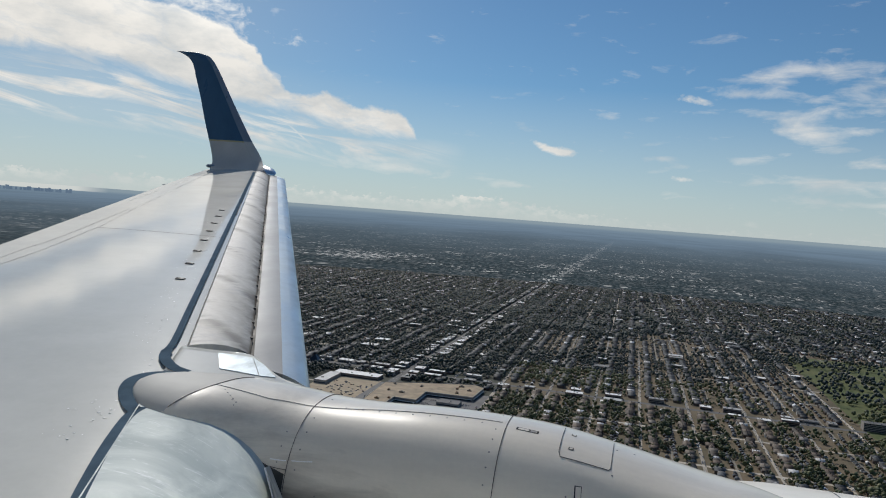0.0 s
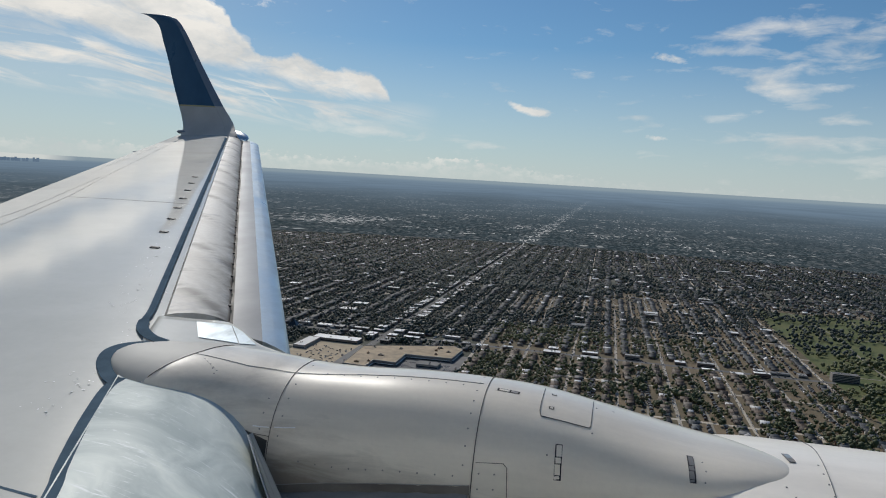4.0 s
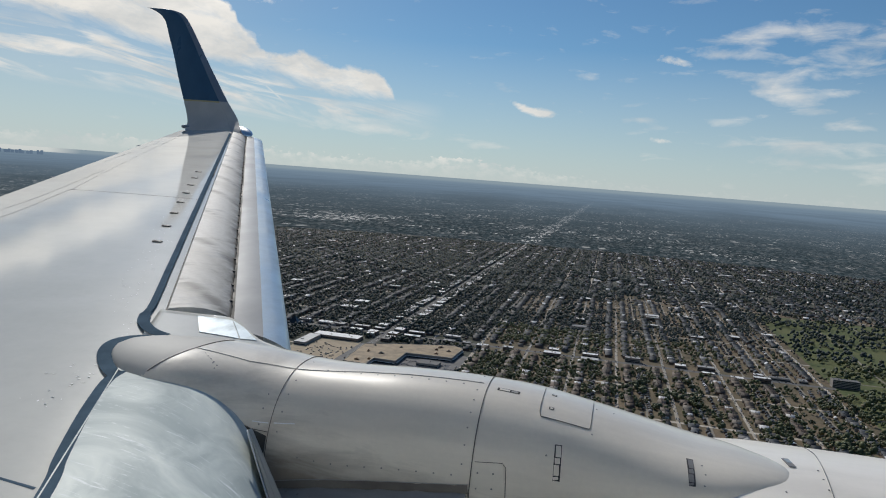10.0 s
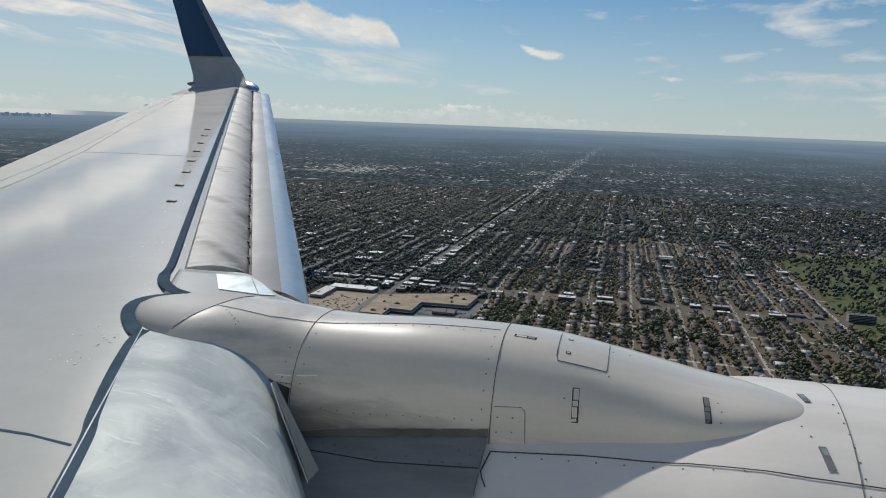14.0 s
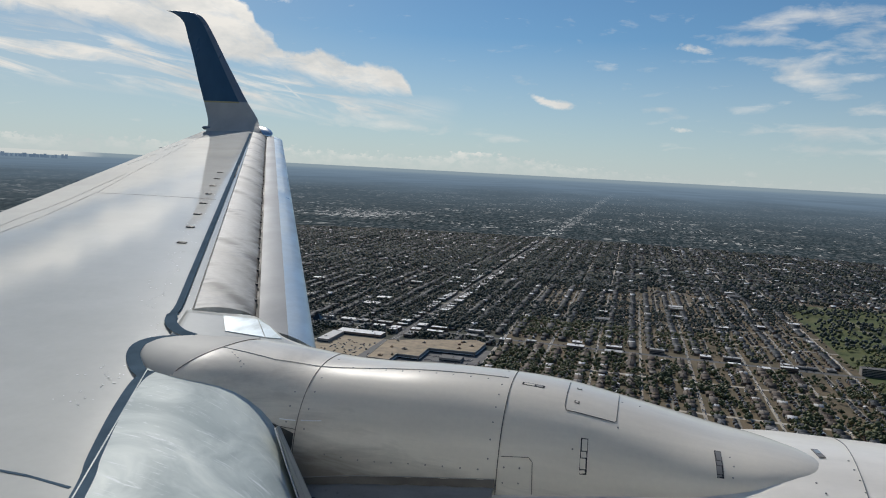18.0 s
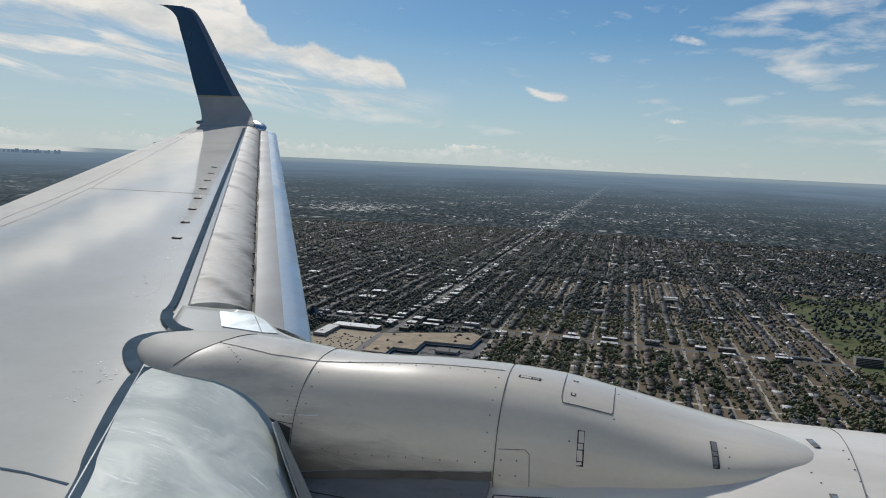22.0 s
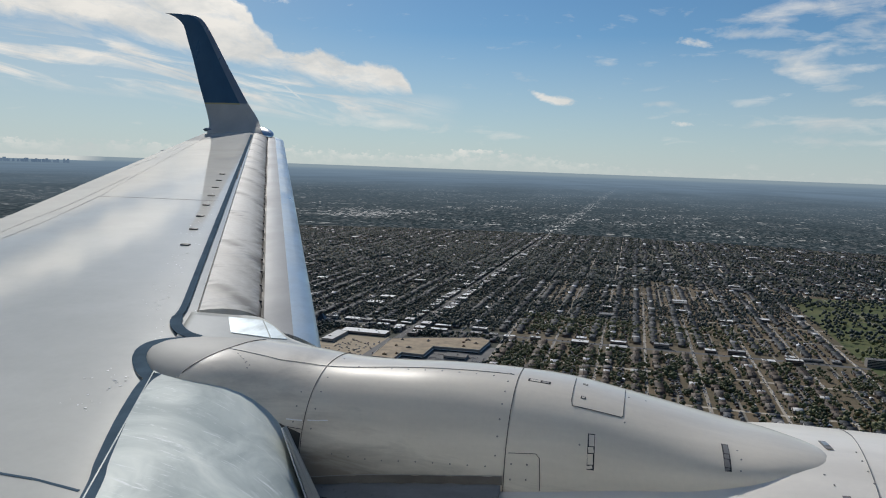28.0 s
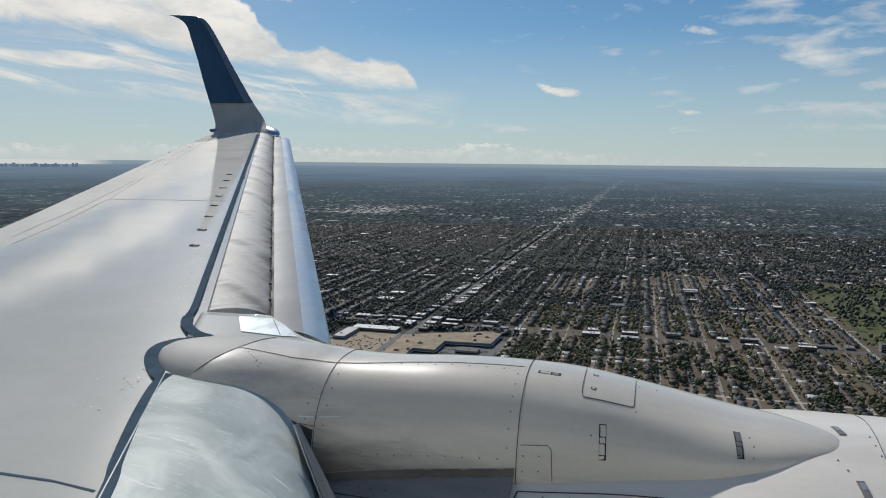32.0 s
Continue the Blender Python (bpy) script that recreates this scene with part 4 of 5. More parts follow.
latch(-0.099, -51, -76, 0.027, "flush painted latch in a dark slot", M_PYLON)
latch(0.386, -31, -66, 0.024, "flush dark metal latch", M_RIVET)
base = on_strut([(-0.376, -10.5), (-0.283, -11)], 0.024, 0.0003, M_GAP, "latch", pylon, 0.0008)
on_strut([(-0.368, -10.5), (-0.325, -10.8)], 0.016, 0.0012, M_PYLON, "toggle", base, 0.0005)
on_strut([(-0.318, -10.8), (-0.291, -11)], 0.016, 0.0012, M_FAINT, "toggle", base, 0.0005)
for x, a in ((-0.146, -20.2), (-0.146, -1.5)):
    base = on_strut([(x - 0.010, a), (x + 0.010, a)], 0.017, 0.0003, M_GAP, "catch", pylon, 0.0008)
    on_strut([(x - 0.006, a), (x + 0.006, a)], 0.011, 0.0012, M_PYLON, "button", base, 0.0005)
disc = bpy.data.meshes.new("rivet")
bm = bmesh.new()
bmesh.ops.create_cone(bm, cap_ends=True, segments=8, radius1=0.0040, radius2=0.003, depth=0.002)
bm.to_mesh(disc)
bm.free()
spots = [(x, a) for a in range(-82, 24, 11) for x in (-0.455,)] + [(-1.22, a) for a in range(-66, 0, 13)] + [(-1.30, a) for a in (-66, -55, -44)]
spots += [(-1.12 + 0.075 * i, -10.5) for i in range(9)] + [(-1.12 + 0.07 * i, -77) for i in range(10)] + [(-0.39, -75), (-0.33, -75), (-0.39, -83), (-0.33, -83)]
spots += [(0.02, -35), (0.43, -36), (0.44, -48), (0.435, -64), (0.03, -2), (0.10, 0), (-0.14, -60)]
spots += [(-1.62 + 0.02 * i, -16 - 3.5 * i) for i in range(5)] + [(-1.56, -28), (-1.54, -34)]
for x, a in spots:
    ob = part_of("rivet", disc, M_RIVET, pylon)
    ob.matrix_local = Matrix.Translation(strut(x, a)) @ strut_normal(x, a).to_track_quat("Z", "Y").to_matrix().to_4x4()
    if ob.matrix_local.to_3x3().col[2].z < -0.3:
        ob.matrix_local = Matrix.Translation(strut(x, a)) @ (-strut_normal(x, a)).to_track_quat("Z", "Y").to_matrix().to_4x4()

# ---- engine cowl ----
COWL = [(-2.6, 0.42), (-2.0, 0.56), (-1.22, 0.690), (-0.85, 0.740), (-0.42, 0.798), (0.0, 0.862), (0.22, 0.888), (0.45, 0.940), (0.62, 0.972), (0.9, 0.980), (1.4, 0.982), (2.0, 0.955), (2.35, 0.90)]
COWL_Z, COWL_W, COWL_H = -1.875, 1.15, 0.90  # a little wider than high


def cowl(x, a, lift=0.0):
    r = lerp_table(COWL, x)[0]
    return Vector((x, STRUT_Y + (COWL_W * r + lift) * math.sin(radians(a)), COWL_Z + (COWL_H * r + lift) * math.cos(radians(a))))


nacelle = part("engine_cowl", capped([[cowl(-2.6 + i * 4.95 / 50, j * 7.5) for j in range(48)] for i in range(51)]), M_NACELLE, plane, "white engine cowl under the wing", True)
AFT = 0.030  # the panel behind the rear seam stands proud; its grey stands in for shade
spread = [-8 - 50 * j / 16 for j in range(17)]
rows = [[cowl(x, a, AFT) for a in spread] + [cowl(x, a, -0.01) for a in reversed(spread)] for x in [-1.42 + 0.995 * i / 14 for i in range(15)]]
aft = part("aft_panel", capped(rows), M_AFTCOWL, nacelle, "panel with heavy fasteners, greyed to imitate shade", True)
part("inlet_lip", capped([[Vector((x, STRUT_Y + COWL_W * r * math.sin(j * math.pi / 24), COWL_Z + COWL_H * r * math.cos(j * math.pi / 24))) for j in range(48)] for x, r in
     ((2.35, 0.902), (2.5, 0.875), (2.56, 0.84), (2.55, 0.80), (2.45, 0.77))]), M_POLISH, nacelle, "polished inlet lip", True)


def on_cowl(path, width, mat=M_LINE, name="seam", lift=0.001):
    pts, ups = [], []
    for (x0, a0), (x1, a1) in zip(path, path[1:]):
        n = max(2, int(max(abs(a1 - a0) / 3, abs(x1 - x0) / 0.06)))
        for i in range(n + 1):
            x, a = x0 + (x1 - x0) * i / n, a0 + (a1 - a0) * i / n
            pts.append(cowl(x, a, lift)), ups.append((0, math.sin(radians(a)), math.cos(radians(a))))
    return part(name, ribbon(pts, width, 0.0, ups, 0.0025), mat, nacelle)

on_cowl([(0.92, 30), (0.915, 8), (0.885, -10), (0.855, -30), (0.85, -60)], 0.0022, M_RIVET)
on_cowl([(-0.40, -26.5), (-0.06, -26.1), (0.32, -26.5), (0.69, -28.5), (1.3, -29)], 0.0036)
on_cowl([(-0.40, -26.5), (-0.42, -33.0), (-0.41, -35), (-0.39, -37.5)], 0.0048)
on_cowl([(-1.40, -28), (-1.14, -32.6), (-0.83, -34.4), (-0.428, -33.5)], 0.0034, lift=AFT + 0.001)
# brown run-off along the joint of strut and aft panel
joint = []
for i in range(18):
    x = -1.27 + 0.05 * i
    r, w = lerp_table(COWL, x)[0], lerp_table(STRUT, x)[1]
    lean = math.asin(w / (COWL_W * r + AFT))
    joint.append(Vector((x, STRUT_Y - w - 0.003, COWL_Z + (COWL_H * r + AFT) * math.cos(lean) + 0.014)))
part("grime_streak", ribbon(joint, [0.030 + 0.006 * math.sin(2.3 * i) for i in range(18)], 0.001, [(0, -1, 0.35)] * 18, 0.002), M_GRIME, pylon)
part("seam", ribbon([p + Vector((0, -0.002, 0.018)) for p in joint], 0.003, 0.002, [(0, -1, 0.35)] * 18, 0.001), M_FAINT, pylon)
for x, a0, a1 in ((0.771, 0.9, -3.2), (0.765, -20.0, -26.0)):
    base = on_cowl([(x, a0), (x + 0.012, a1)], 0.026, M_RIVET, "latch")
    pts = [cowl(x + 0.003, a0 - 0.6, 0.003), cowl(x + 0.008, a0 - 2.4, 0.003)]
    part("toggle", ribbon(pts, 0.018, 0.0, [(0, 0, 1)] * 2, 0.002), M_PATCH, base)
for x, a in [(0.875, -3 - 4 * i) for i in range(8)] + [(0.70, -9), (0.72, -14), (0.74, -17)] + [(-0.30 + 0.1 * i, -27.9) for i in range(9)]:
    ob = part_of("rivet", disc, M_RIVET, nacelle)
    n = Vector((0, math.sin(radians(a)), math.cos(radians(a))))
    ob.matrix_local = Matrix.Translation(cowl(x, a, 0.001)) @ n.to_track_quat("Z", "Y").to_matrix().to_4x4()
for x, a in [(-1.20 + 0.055 * i, -28.6 - 0.45 * i) for i in range(5)] + [(-0.92, -30.2), (-0.86, -30.2), (-0.96, -32.4), (-0.84, -33), (-0.72, -31.6), (-0.62, -32.5), (-0.57, -32.5), (-0.50, -32.4), (-0.52, -28.5), (-0.47, -29.5), (-0.44, -28.0), (-1.10, -33), (-1.02, -32)]:
    ob = part_of("rivet", disc, M_RIVET, aft)
    n = Vector((0, math.sin(radians(a)), math.cos(radians(a))))
    ob.matrix_local = Matrix.Translation(cowl(x, a, AFT + 0.001)) @ n.to_track_quat("Z", "Y").to_matrix().to_4x4() @ Matrix.Scale(1.35, 4)

# ---- cabin wall with the window the camera looks out of ----
FR, FY, FZ = 1.88, -1.74, -0.35
A0 = math.asin(-FZ / FR)
xs = [-9, -6, -3, -1.2, -0.20, 0.13, 1.2, 3, 6]
angs = [A0 + 0.09 + i * (2 * math.pi - 0.20) / 40 for i in range(41)]
bm = bmesh.new()
for r in (FR, FR - 0.05):
    vs = [[bm.verts.new((x, FY + r * math.cos(a), FZ + r * math.sin(a))) for a in angs] for x in xs]
    for i in range(len(xs) - 1):
        for j in range(41):
            j2 = (j + 1) % 41
            if i == 4 and j2 == 0:
                continue
            bm.faces.new((vs[i][j], vs[i][j2], vs[i + 1][j2], vs[i + 1][j]))
fuselage = part("fuselage", bm, M_FUSE, plane, "white cabin wall with one window", True)
bm = capped([[(x, FY + r * math.cos(q), FZ + r * math.sin(q)) for r, q in ((FR + 0.002, A0 + 0.085), (FR + 0.002, A0 + 0.095), (FR - 0.055, A0 + 0.095), (FR - 0.055, A0 + 0.085))] for x in (-0.21, 0.14)])
part("window_frame", bm, M_WGREY, fuselage)

# ---- ground: one sheet to the foot of the far backdrop; streets run along y ----
rng = np.random.default_rng(7)
R0 = 4470.0


def sheet(name, pts, mat, z, label="", category="", kind="structure"):
    bm = bmesh.new()
    vs = [bm.verts.new((x, y, z)) for x, y in pts]
    bm.faces.new(vs)
    bmesh.ops.recalc_face_normals(bm, faces=bm.faces)
    if bm.faces and next(iter(bm.faces)).normal.z < 0:
        bmesh.ops.reverse_faces(bm, faces=list(bm.faces))
    ob = part(name, bm, mat)
    return tagged(ob, label, category, kind=kind)


def rect(name, x0, x1, y0, y1, mat, z, **kw):
    return sheet(name, ((x0, y0), (x1, y0), (x1, y1), (x0, y1)), mat, z, **kw)


def far_backdrop():
    rings, seg = [], 240
    ds = [R0 * (90000 / R0) ** (i / 44) for i in range(45)] + [4e5]
    verts, uvs, faces = [], [], []
    for i, D in enumerate(ds):
        r = (R0 + 445) / (1 + 445 / D)  # an even slope, flatter than the sun's rays
        z = H * (1 - r / D)
        for j in range(seg):
            a = 2 * math.pi * j / seg
            verts.append((r * math.sin(a), r * math.cos(a), z))
            uvs.append((min(D, 95000) * math.sin(a) / 1000, min(D, 95000) * math.cos(a) / 1000))
    for i in range(len(ds) - 1):
        for j in range(seg):
            k = (j + 1) % seg
            faces.append((i * seg + j, (i + 1) * seg + j, (i + 1) * seg + k, i * seg + k))
    me = bpy.data.meshes.new("backdrop")
    me.from_pydata(verts, [], faces)
    uv = me.uv_layers.new(name="UVMap")
    idx = np.zeros(len(me.loops), dtype=np.int32)
    me.loops.foreach_get("vertex_index", idx)
    uv.data.foreach_set("uv", np.array(uvs, dtype=np.float32)[idx].ravel())
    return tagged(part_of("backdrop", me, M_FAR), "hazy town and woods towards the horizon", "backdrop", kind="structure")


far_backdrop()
# towers of a far city by the lake
bm = bmesh.new()
dice = random.Random(5)
for i in range(26):
    az = radians(-46.5 + 5.5 * (i / 25) ** 0.8 + dice.uniform(-0.1, 0.1))
    w, h, r = dice.uniform(3, 9), 5 + 15 * dice.random() ** 2, 4858.0
    x, y = r * math.sin(az), r * math.cos(az)
    box(bm, x - w, x + w, y - 4, y + 4, 322.0, 332.0 + h)
tagged(part("skyline", bm, M_SKYLINE), "hazy grey city towers on the far lake shore", "backdrop", kind="structure")
bm = bmesh.new()
vs = [bm.verts.new((R0 * 1.004 * math.sin(a), R0 * 1.004 * math.cos(a), 0)) for a in [-2 * math.pi * i / 96 for i in range(96)]]
bm.faces.new(vs)
tagged(part("ground", bm, M_GROUND), "flat suburban ground of lawns and yards", "ground", kind="structure")

ROAD_X = -481.0   # the wide avenue with shops
SHOP_Y = 1632.0   # the shopping street across it
BLOCK, DEPTH = 100.0, 196.0
YARDS = (-255.0, 1500.0, 1010.0, 2700.0)  # lighter, warmer sheet added under the lots ahead
CEM = (478.0, 1500.0, 1190.0, 2560.0)  # cemetery park
WOOD = (-2130.0, -1400.0, 1530.0, 2090.0)
streets_x = [ROAD_X]
for way in (-1, 1):
    x = ROAD_X
    while abs(x - ROAD_X) < 3000:
        x += way * rng.uniform(92, 124)
        streets_x.append(x)
streets_x.sort()


def to_street(x):
    """Distance from x to the nearest street."""
    return min(abs(x - q) for q in streets_x)


streets_y = [SHOP_Y + DEPTH * k + (rng.uniform(-30, 30) if k else 0) for k in range(-5, 16)]
CLEAR = [CEM, WOOD, (-530, -262, 1225, 1550), (-640, -500, 1320, 1555), (-1960, -1000, 940, 1500), (-1120, -690, 1290, 1500)]


def blocked(x, y, m=0.0):
    return any(a - m < x < b + m and c - m < y < d + m for a, b, c, d in CLEAR)


def reach(y):
    return math.sqrt(max(0.0, R0 * R0 - y * y)) - 20


for x in streets_x:
    wide = x == ROAD_X
    y0, y1 = 700, math.sqrt(R0 ** 2 - x * x) - 15
    spans = [(y0, y1)]
    for a, b, c, d in CLEAR:
        if a < x < b and not wide:
            spans = [q for p, r in spans for q in ((p, min(r, c)), (max(p, d), r)) if q[1] - q[0] > 20]
    if not wide and rng.random() < 0.65:
        spans = [(p, min(q, rng.uniform(2300, 3400))) for p, q in spans if p < 2300]
    for p, q in spans:
        w = 8.5 if wide else 2.6 + 1.0 * rng.random()
        rect("road", x - w, x + w, p, q, M_ASPH if wide else M_CONC, 0.12,
             label="wide asphalt avenue lined with shops" if wide else "pale concrete residential street between houses", category="road")
for y in streets_y:
    w = 8 if y == SHOP_Y else 4.5
    rect("road", -reach(y), reach(y) if y > CEM[3] or y < CEM[2] else CEM[0], y - w, y + w, M_CONC if y != SHOP_Y else M_ASPH, 0.16,
         label="cross street between the blocks" if y != SHOP_Y else "shopping street crossing the avenue", category="road")
rect("yards", *YARDS, M_YARD, 0.05, label="light brown yards between the rows of houses", category="ground")
# back alleys, half way between the streets
bm = bmesh.new()
for x in streets_x:
    ya = math.sqrt(R0 ** 2 - (x + 50) ** 2) - 20
    y = 760.0
    while y < min(ya, 2700):
        if not blocked(x + 50, y, 3) and not blocked(x + 50, y + 40, 3):
            v = [bm.verts.new(p) for p in ((x + 48.2, y, 0.1), (x + 51.8, y, 0.1), (x + 51.8, y + 40, 0.1), (x + 48.2, y + 40, 0.1))]
            bm.faces.new(v)
        y += 40
tagged(part("alleys", bm, M_PATH), "narrow pale back alleys behind the houses", "road", kind="structure")
# lane lines of the avenue
bm = bmesh.new()
for y in np.arange(1100, 2600, 14.0):
    for dx in (-3.6, 3.6):
        box(bm, ROAD_X + dx - 0.2, ROAD_X + dx + 0.2, y, y + 6, 0.125, 0.14)
tagged(part("road_marking", bm, M_MARK), "dashed white lane lines on the avenue", "road marking", kind="structure")


# ---- many houses and trees as joined stuff ----
def soup(name, verts, tris, mats, index=None):
    """One mesh from arrays of corners and triangles."""
    me = bpy.data.meshes.new(name)
    me.vertices.add(len(verts))
    me.vertices.foreach_set("co", verts.astype(np.float32).ravel())
    me.loops.add(len(tris) * 3)
    me.loops.foreach_set("vertex_index", tris.astype(np.int32).ravel())
    me.polygons.add(len(tris))
    me.polygons.foreach_set("loop_start", np.arange(0, len(tris) * 3, 3, dtype=np.int32))
    for m in mats:
        me.materials.append(m)
    if index is not None:
        me.polygons.foreach_set("material_index", index.astype(np.int32))
    me.update(calc_edges=True)
    return me


def scatter(tv, tt, pos, scale, turn):
    """Copies of a template (tv, tt) at pos with scales (n,3) and turns about z."""
    n, m = len(pos), len(tv)
    v = tv[None] * scale[:, None, :]
    c, s = np.cos(turn)[:, None], np.sin(turn)[:, None]
    v = np.stack((v[..., 0] * c - v[..., 1] * s, v[..., 0] * s + v[..., 1] * c, v[..., 2]), -1) + pos[:, None, :]
    t = tt[None] + (np.arange(n) * m)[:, None, None]
    return v.reshape(-1, 3), t.reshape(-1, 3)


# a gabled house: body one wide, one deep, one high to the eaves; roof apart
HB_V = np.array([(sx * 0.5, sy * 0.5, z) for z in (0, 1) for sx, sy in ((-1, -1), (1, -1), (1, 1), (-1, 1))] + [(0, -0.5, 1.55), (0, 0.5, 1.55)], float)
HB_T = np.array([(0, 1, 5), (0, 5, 4), (1, 2, 6), (1, 6, 5), (2, 3, 7), (2, 7, 6), (3, 0, 4), (3, 4, 7), (4, 5, 8), (6, 7, 9)])
HR_V = np.array([(-0.58, -0.54, 0.93), (0, -0.54, 1.6), (0, 0.54, 1.6), (-0.58, 0.54, 0.93), (0.58, -0.54, 0.93), (0.58, 0.54, 0.93),
                 (-0.55, -0.54, 0.86), (0, -0.54, 1.53), (0, 0.54, 1.53), (-0.55, 0.54, 0.86), (0.55, -0.54, 0.86), (0.55, 0.54, 0.86)], float)
HR_T = np.array([(0, 1, 2), (0, 2, 3), (1, 4, 5), (1, 5, 2), (6, 8, 7), (6, 9, 8), (7, 11, 10), (7, 8, 11), (0, 6, 7), (0, 7, 1), (1, 7, 10), (1, 10, 4), (3, 2, 8), (3, 8, 9), (2, 5, 11), (2, 11, 8)])

lots = []
for x in streets_x:
    for side in (-1, 1):
        hx = x + side * 20
        y = 1020.0
        while y < R0:
            y += rng.uniform(10.5, 13.0)
            near_cross = min(abs(y - s) for s in streets_y) < 11
            if near_cross or math.hypot(hx, y) > R0 - 25 or blocked(hx, y, 8):
                continue
            if abs(x - ROAD_X) < 1 and y < 3600:
                continue
            if abs(y - SHOP_Y) < 38 and -560 < hx < 520:
                continue
            if y < 1250 + 0.1 * abs(hx) and (hx < -900 or hx > 800):
                continue
            bearing = math.degrees(math.atan2(hx, y))
            if not -52 < bearing < 22 or (bearing < -31 and rng.random() < 0.6) or (y > 2500 and rng.random() < 0.42):
                continue
            if rng.random() < 0.94:
                lots.append((hx + rng.normal(0, 1.3 if y < 2500 else 6.0), y, side))
lots = np.array(lots)
near = (lots[:, 1] < 1610) & (lots[:, 0] > -250) & (lots[:, 0] < 420) & (lots[:, 1] > 1230)
near_lots, far_lots = lots[near], lots[~near]
n = len(far_lots)
pos = np.column_stack((far_lots[:, 0], far_lots[:, 1], np.zeros(n)))
sc = np.column_stack((rng.uniform(7.8, 10, n), rng.uniform(11, 16, n), rng.uniform(4.2, 6.6, n)))
turn = np.where(rng.random(n) < 0.86, math.pi / 2, 0.0) + rng.normal(0, 0.06, n)
va, ta = scatter(HB_V, HB_T, pos, sc, turn)
vb, tb = scatter(HR_V, HR_T, pos, sc, turn)
# garages along the alleys
g = np.concatenate((far_lots[(far_lots[:, 1] < 3200) & (rng.random(n) < 0.8)], near_lots))
gp = np.column_stack((g[:, 0] + g[:, 2] * 23, g[:, 1] + rng.normal(0, 2, len(g)), np.zeros(len(g))))
gs = np.column_stack((rng.uniform(5, 6.5, len(g)), rng.uniform(6, 7, len(g)), rng.uniform(2.5, 3, len(g))))
vc, tc = scatter(HB_V, HB_T, gp, gs, np.zeros(len(g)))
vd, td = scatter(HR_V, HR_T, gp, gs, np.zeros(len(g)))
V, T, I, off = [], [], [], 0
for v, t, m in ((va, ta, 0), (vb, tb, 1), (vc, tc, 0), (vd, td, 1)):
    V.append(v), T.append(t + off), I.append(np.full(len(t), m))
    off += len(v)
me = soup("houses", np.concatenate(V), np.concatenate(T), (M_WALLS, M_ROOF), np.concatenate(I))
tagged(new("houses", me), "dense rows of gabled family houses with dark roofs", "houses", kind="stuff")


# tree clumps: a rough ball of 20 faces, several to a crown
def clump_template(count, seed):
    r = np.random.default_rng(seed)
    b = bmesh.new()
    bmesh.ops.create_icosphere(b, subdivisions=1, radius=1.0)
    bv = np.array([v.co[:] for v in b.verts])
    bt = np.array([[v.index for v in f.verts] for f in b.faces])
    b.free()
    vs, ts = [], []
    for i in range(count):
        jit = bv * r.uniform(0.7, 1.25, (len(bv), 1))
        a, q = r.uniform(0, 6.28), r.uniform(0.1, 0.66) if count > 1 else 0
        rad = (r.uniform(0.30, 0.55) if count < 8 else r.uniform(0.17, 0.36)) if count > 1 else 0.8
        c = np.array((q * math.cos(a), q * math.sin(a), r.uniform(0.42, 0.95) if count > 1 else 0.62))
        vs.append(jit * np.array((rad, rad, rad * 0.8)) * 0.9 + c)
        ts.append(bt + i * len(bv))
    return np.concatenate(vs), np.concatenate(ts)


m = 185000
ty = np.sqrt(rng.uniform(1000.0 ** 2, R0 ** 2, m))
tb = np.radians(rng.uniform(-50, 20.5, m))
tp = np.column_stack((ty * np.tan(tb), ty))
tp = tp[np.hypot(tp[:, 0], tp[:, 1]) < R0 - 12]
deg = np.degrees(np.arctan2(tp[:, 0], tp[:, 1]))
cover = np.array([0.64 + 0.9 * noise.noise(Vector((a * 0.0035, b * 0.0035, 2.0))) + 0.6 * noise.noise(Vector((a * 0.014, b * 0.014, 7.0))) for a, b in tp])
cover += np.clip((-160 - tp[:, 0]) / 800, -0.46, 0.22)  # older, leafier streets aft
tp = tp[(rng.random(len(tp)) < np.clip(cover, 0.10, 1.0)) & ((deg > -31) | (rng.random(len(tp)) < 0.18))]
keep = np.array([not blocked(a, b, 2) and to_street(a) > ((rng.choice((2.2, 4.6)) if b < 2800 else 2.6) if a > -300 else 2.0) and abs(a - ROAD_X) > 11 and (abs(b - SHOP_Y) > 40 or a > 520) for a, b in tp])
tp = tp[keep]
cem = []
while len(cem) < 3200:
    a, b = rng.uniform(CEM[0], CEM[1]), rng.uniform(CEM[2], CEM[3])
    if noise.noise(Vector((a * 0.011, b * 0.011, 9.0))) + 0.25 * rng.normal() > -0.02:
        cem.append((a, b))
wood = np.column_stack((rng.uniform(WOOD[0], WOOD[1], 2200), rng.uniform(WOOD[2], WOOD[3], 2200)))
strip = np.column_stack((rng.uniform(-1110, -690, 700), rng.uniform(1310, 1480, 700)))
cem = np.array(cem)
size = 1 + 0.45 * np.clip([noise.noise(Vector((a * 0.006, b * 0.006, 5))) for a, b in tp], -0.5, 0.6)
size = size * np.clip(1.30 - tp[:, 1] / 9000, 0.84, 1.0)
allp = np.concatenate((tp, cem, wood, strip))
scl = np.concatenate((size * rng.uniform(3.4, 8.4, len(tp)), rng.uniform(6.0, 11.5, len(cem)), rng.uniform(5.5, 9, len(wood)), rng.uniform(3, 6, len(strip))))
near_t = (allp[:, 1] < 1600) & (allp[:, 0] > -330) & (allp[:, 0] < 520) & (allp[:, 1] > 1240)
near_idx = np.flatnonzero(near_t)[:280]
rest = np.ones(len(allp), bool)
rest[near_idx] = False
V, T, I, off = [], [], [], 0
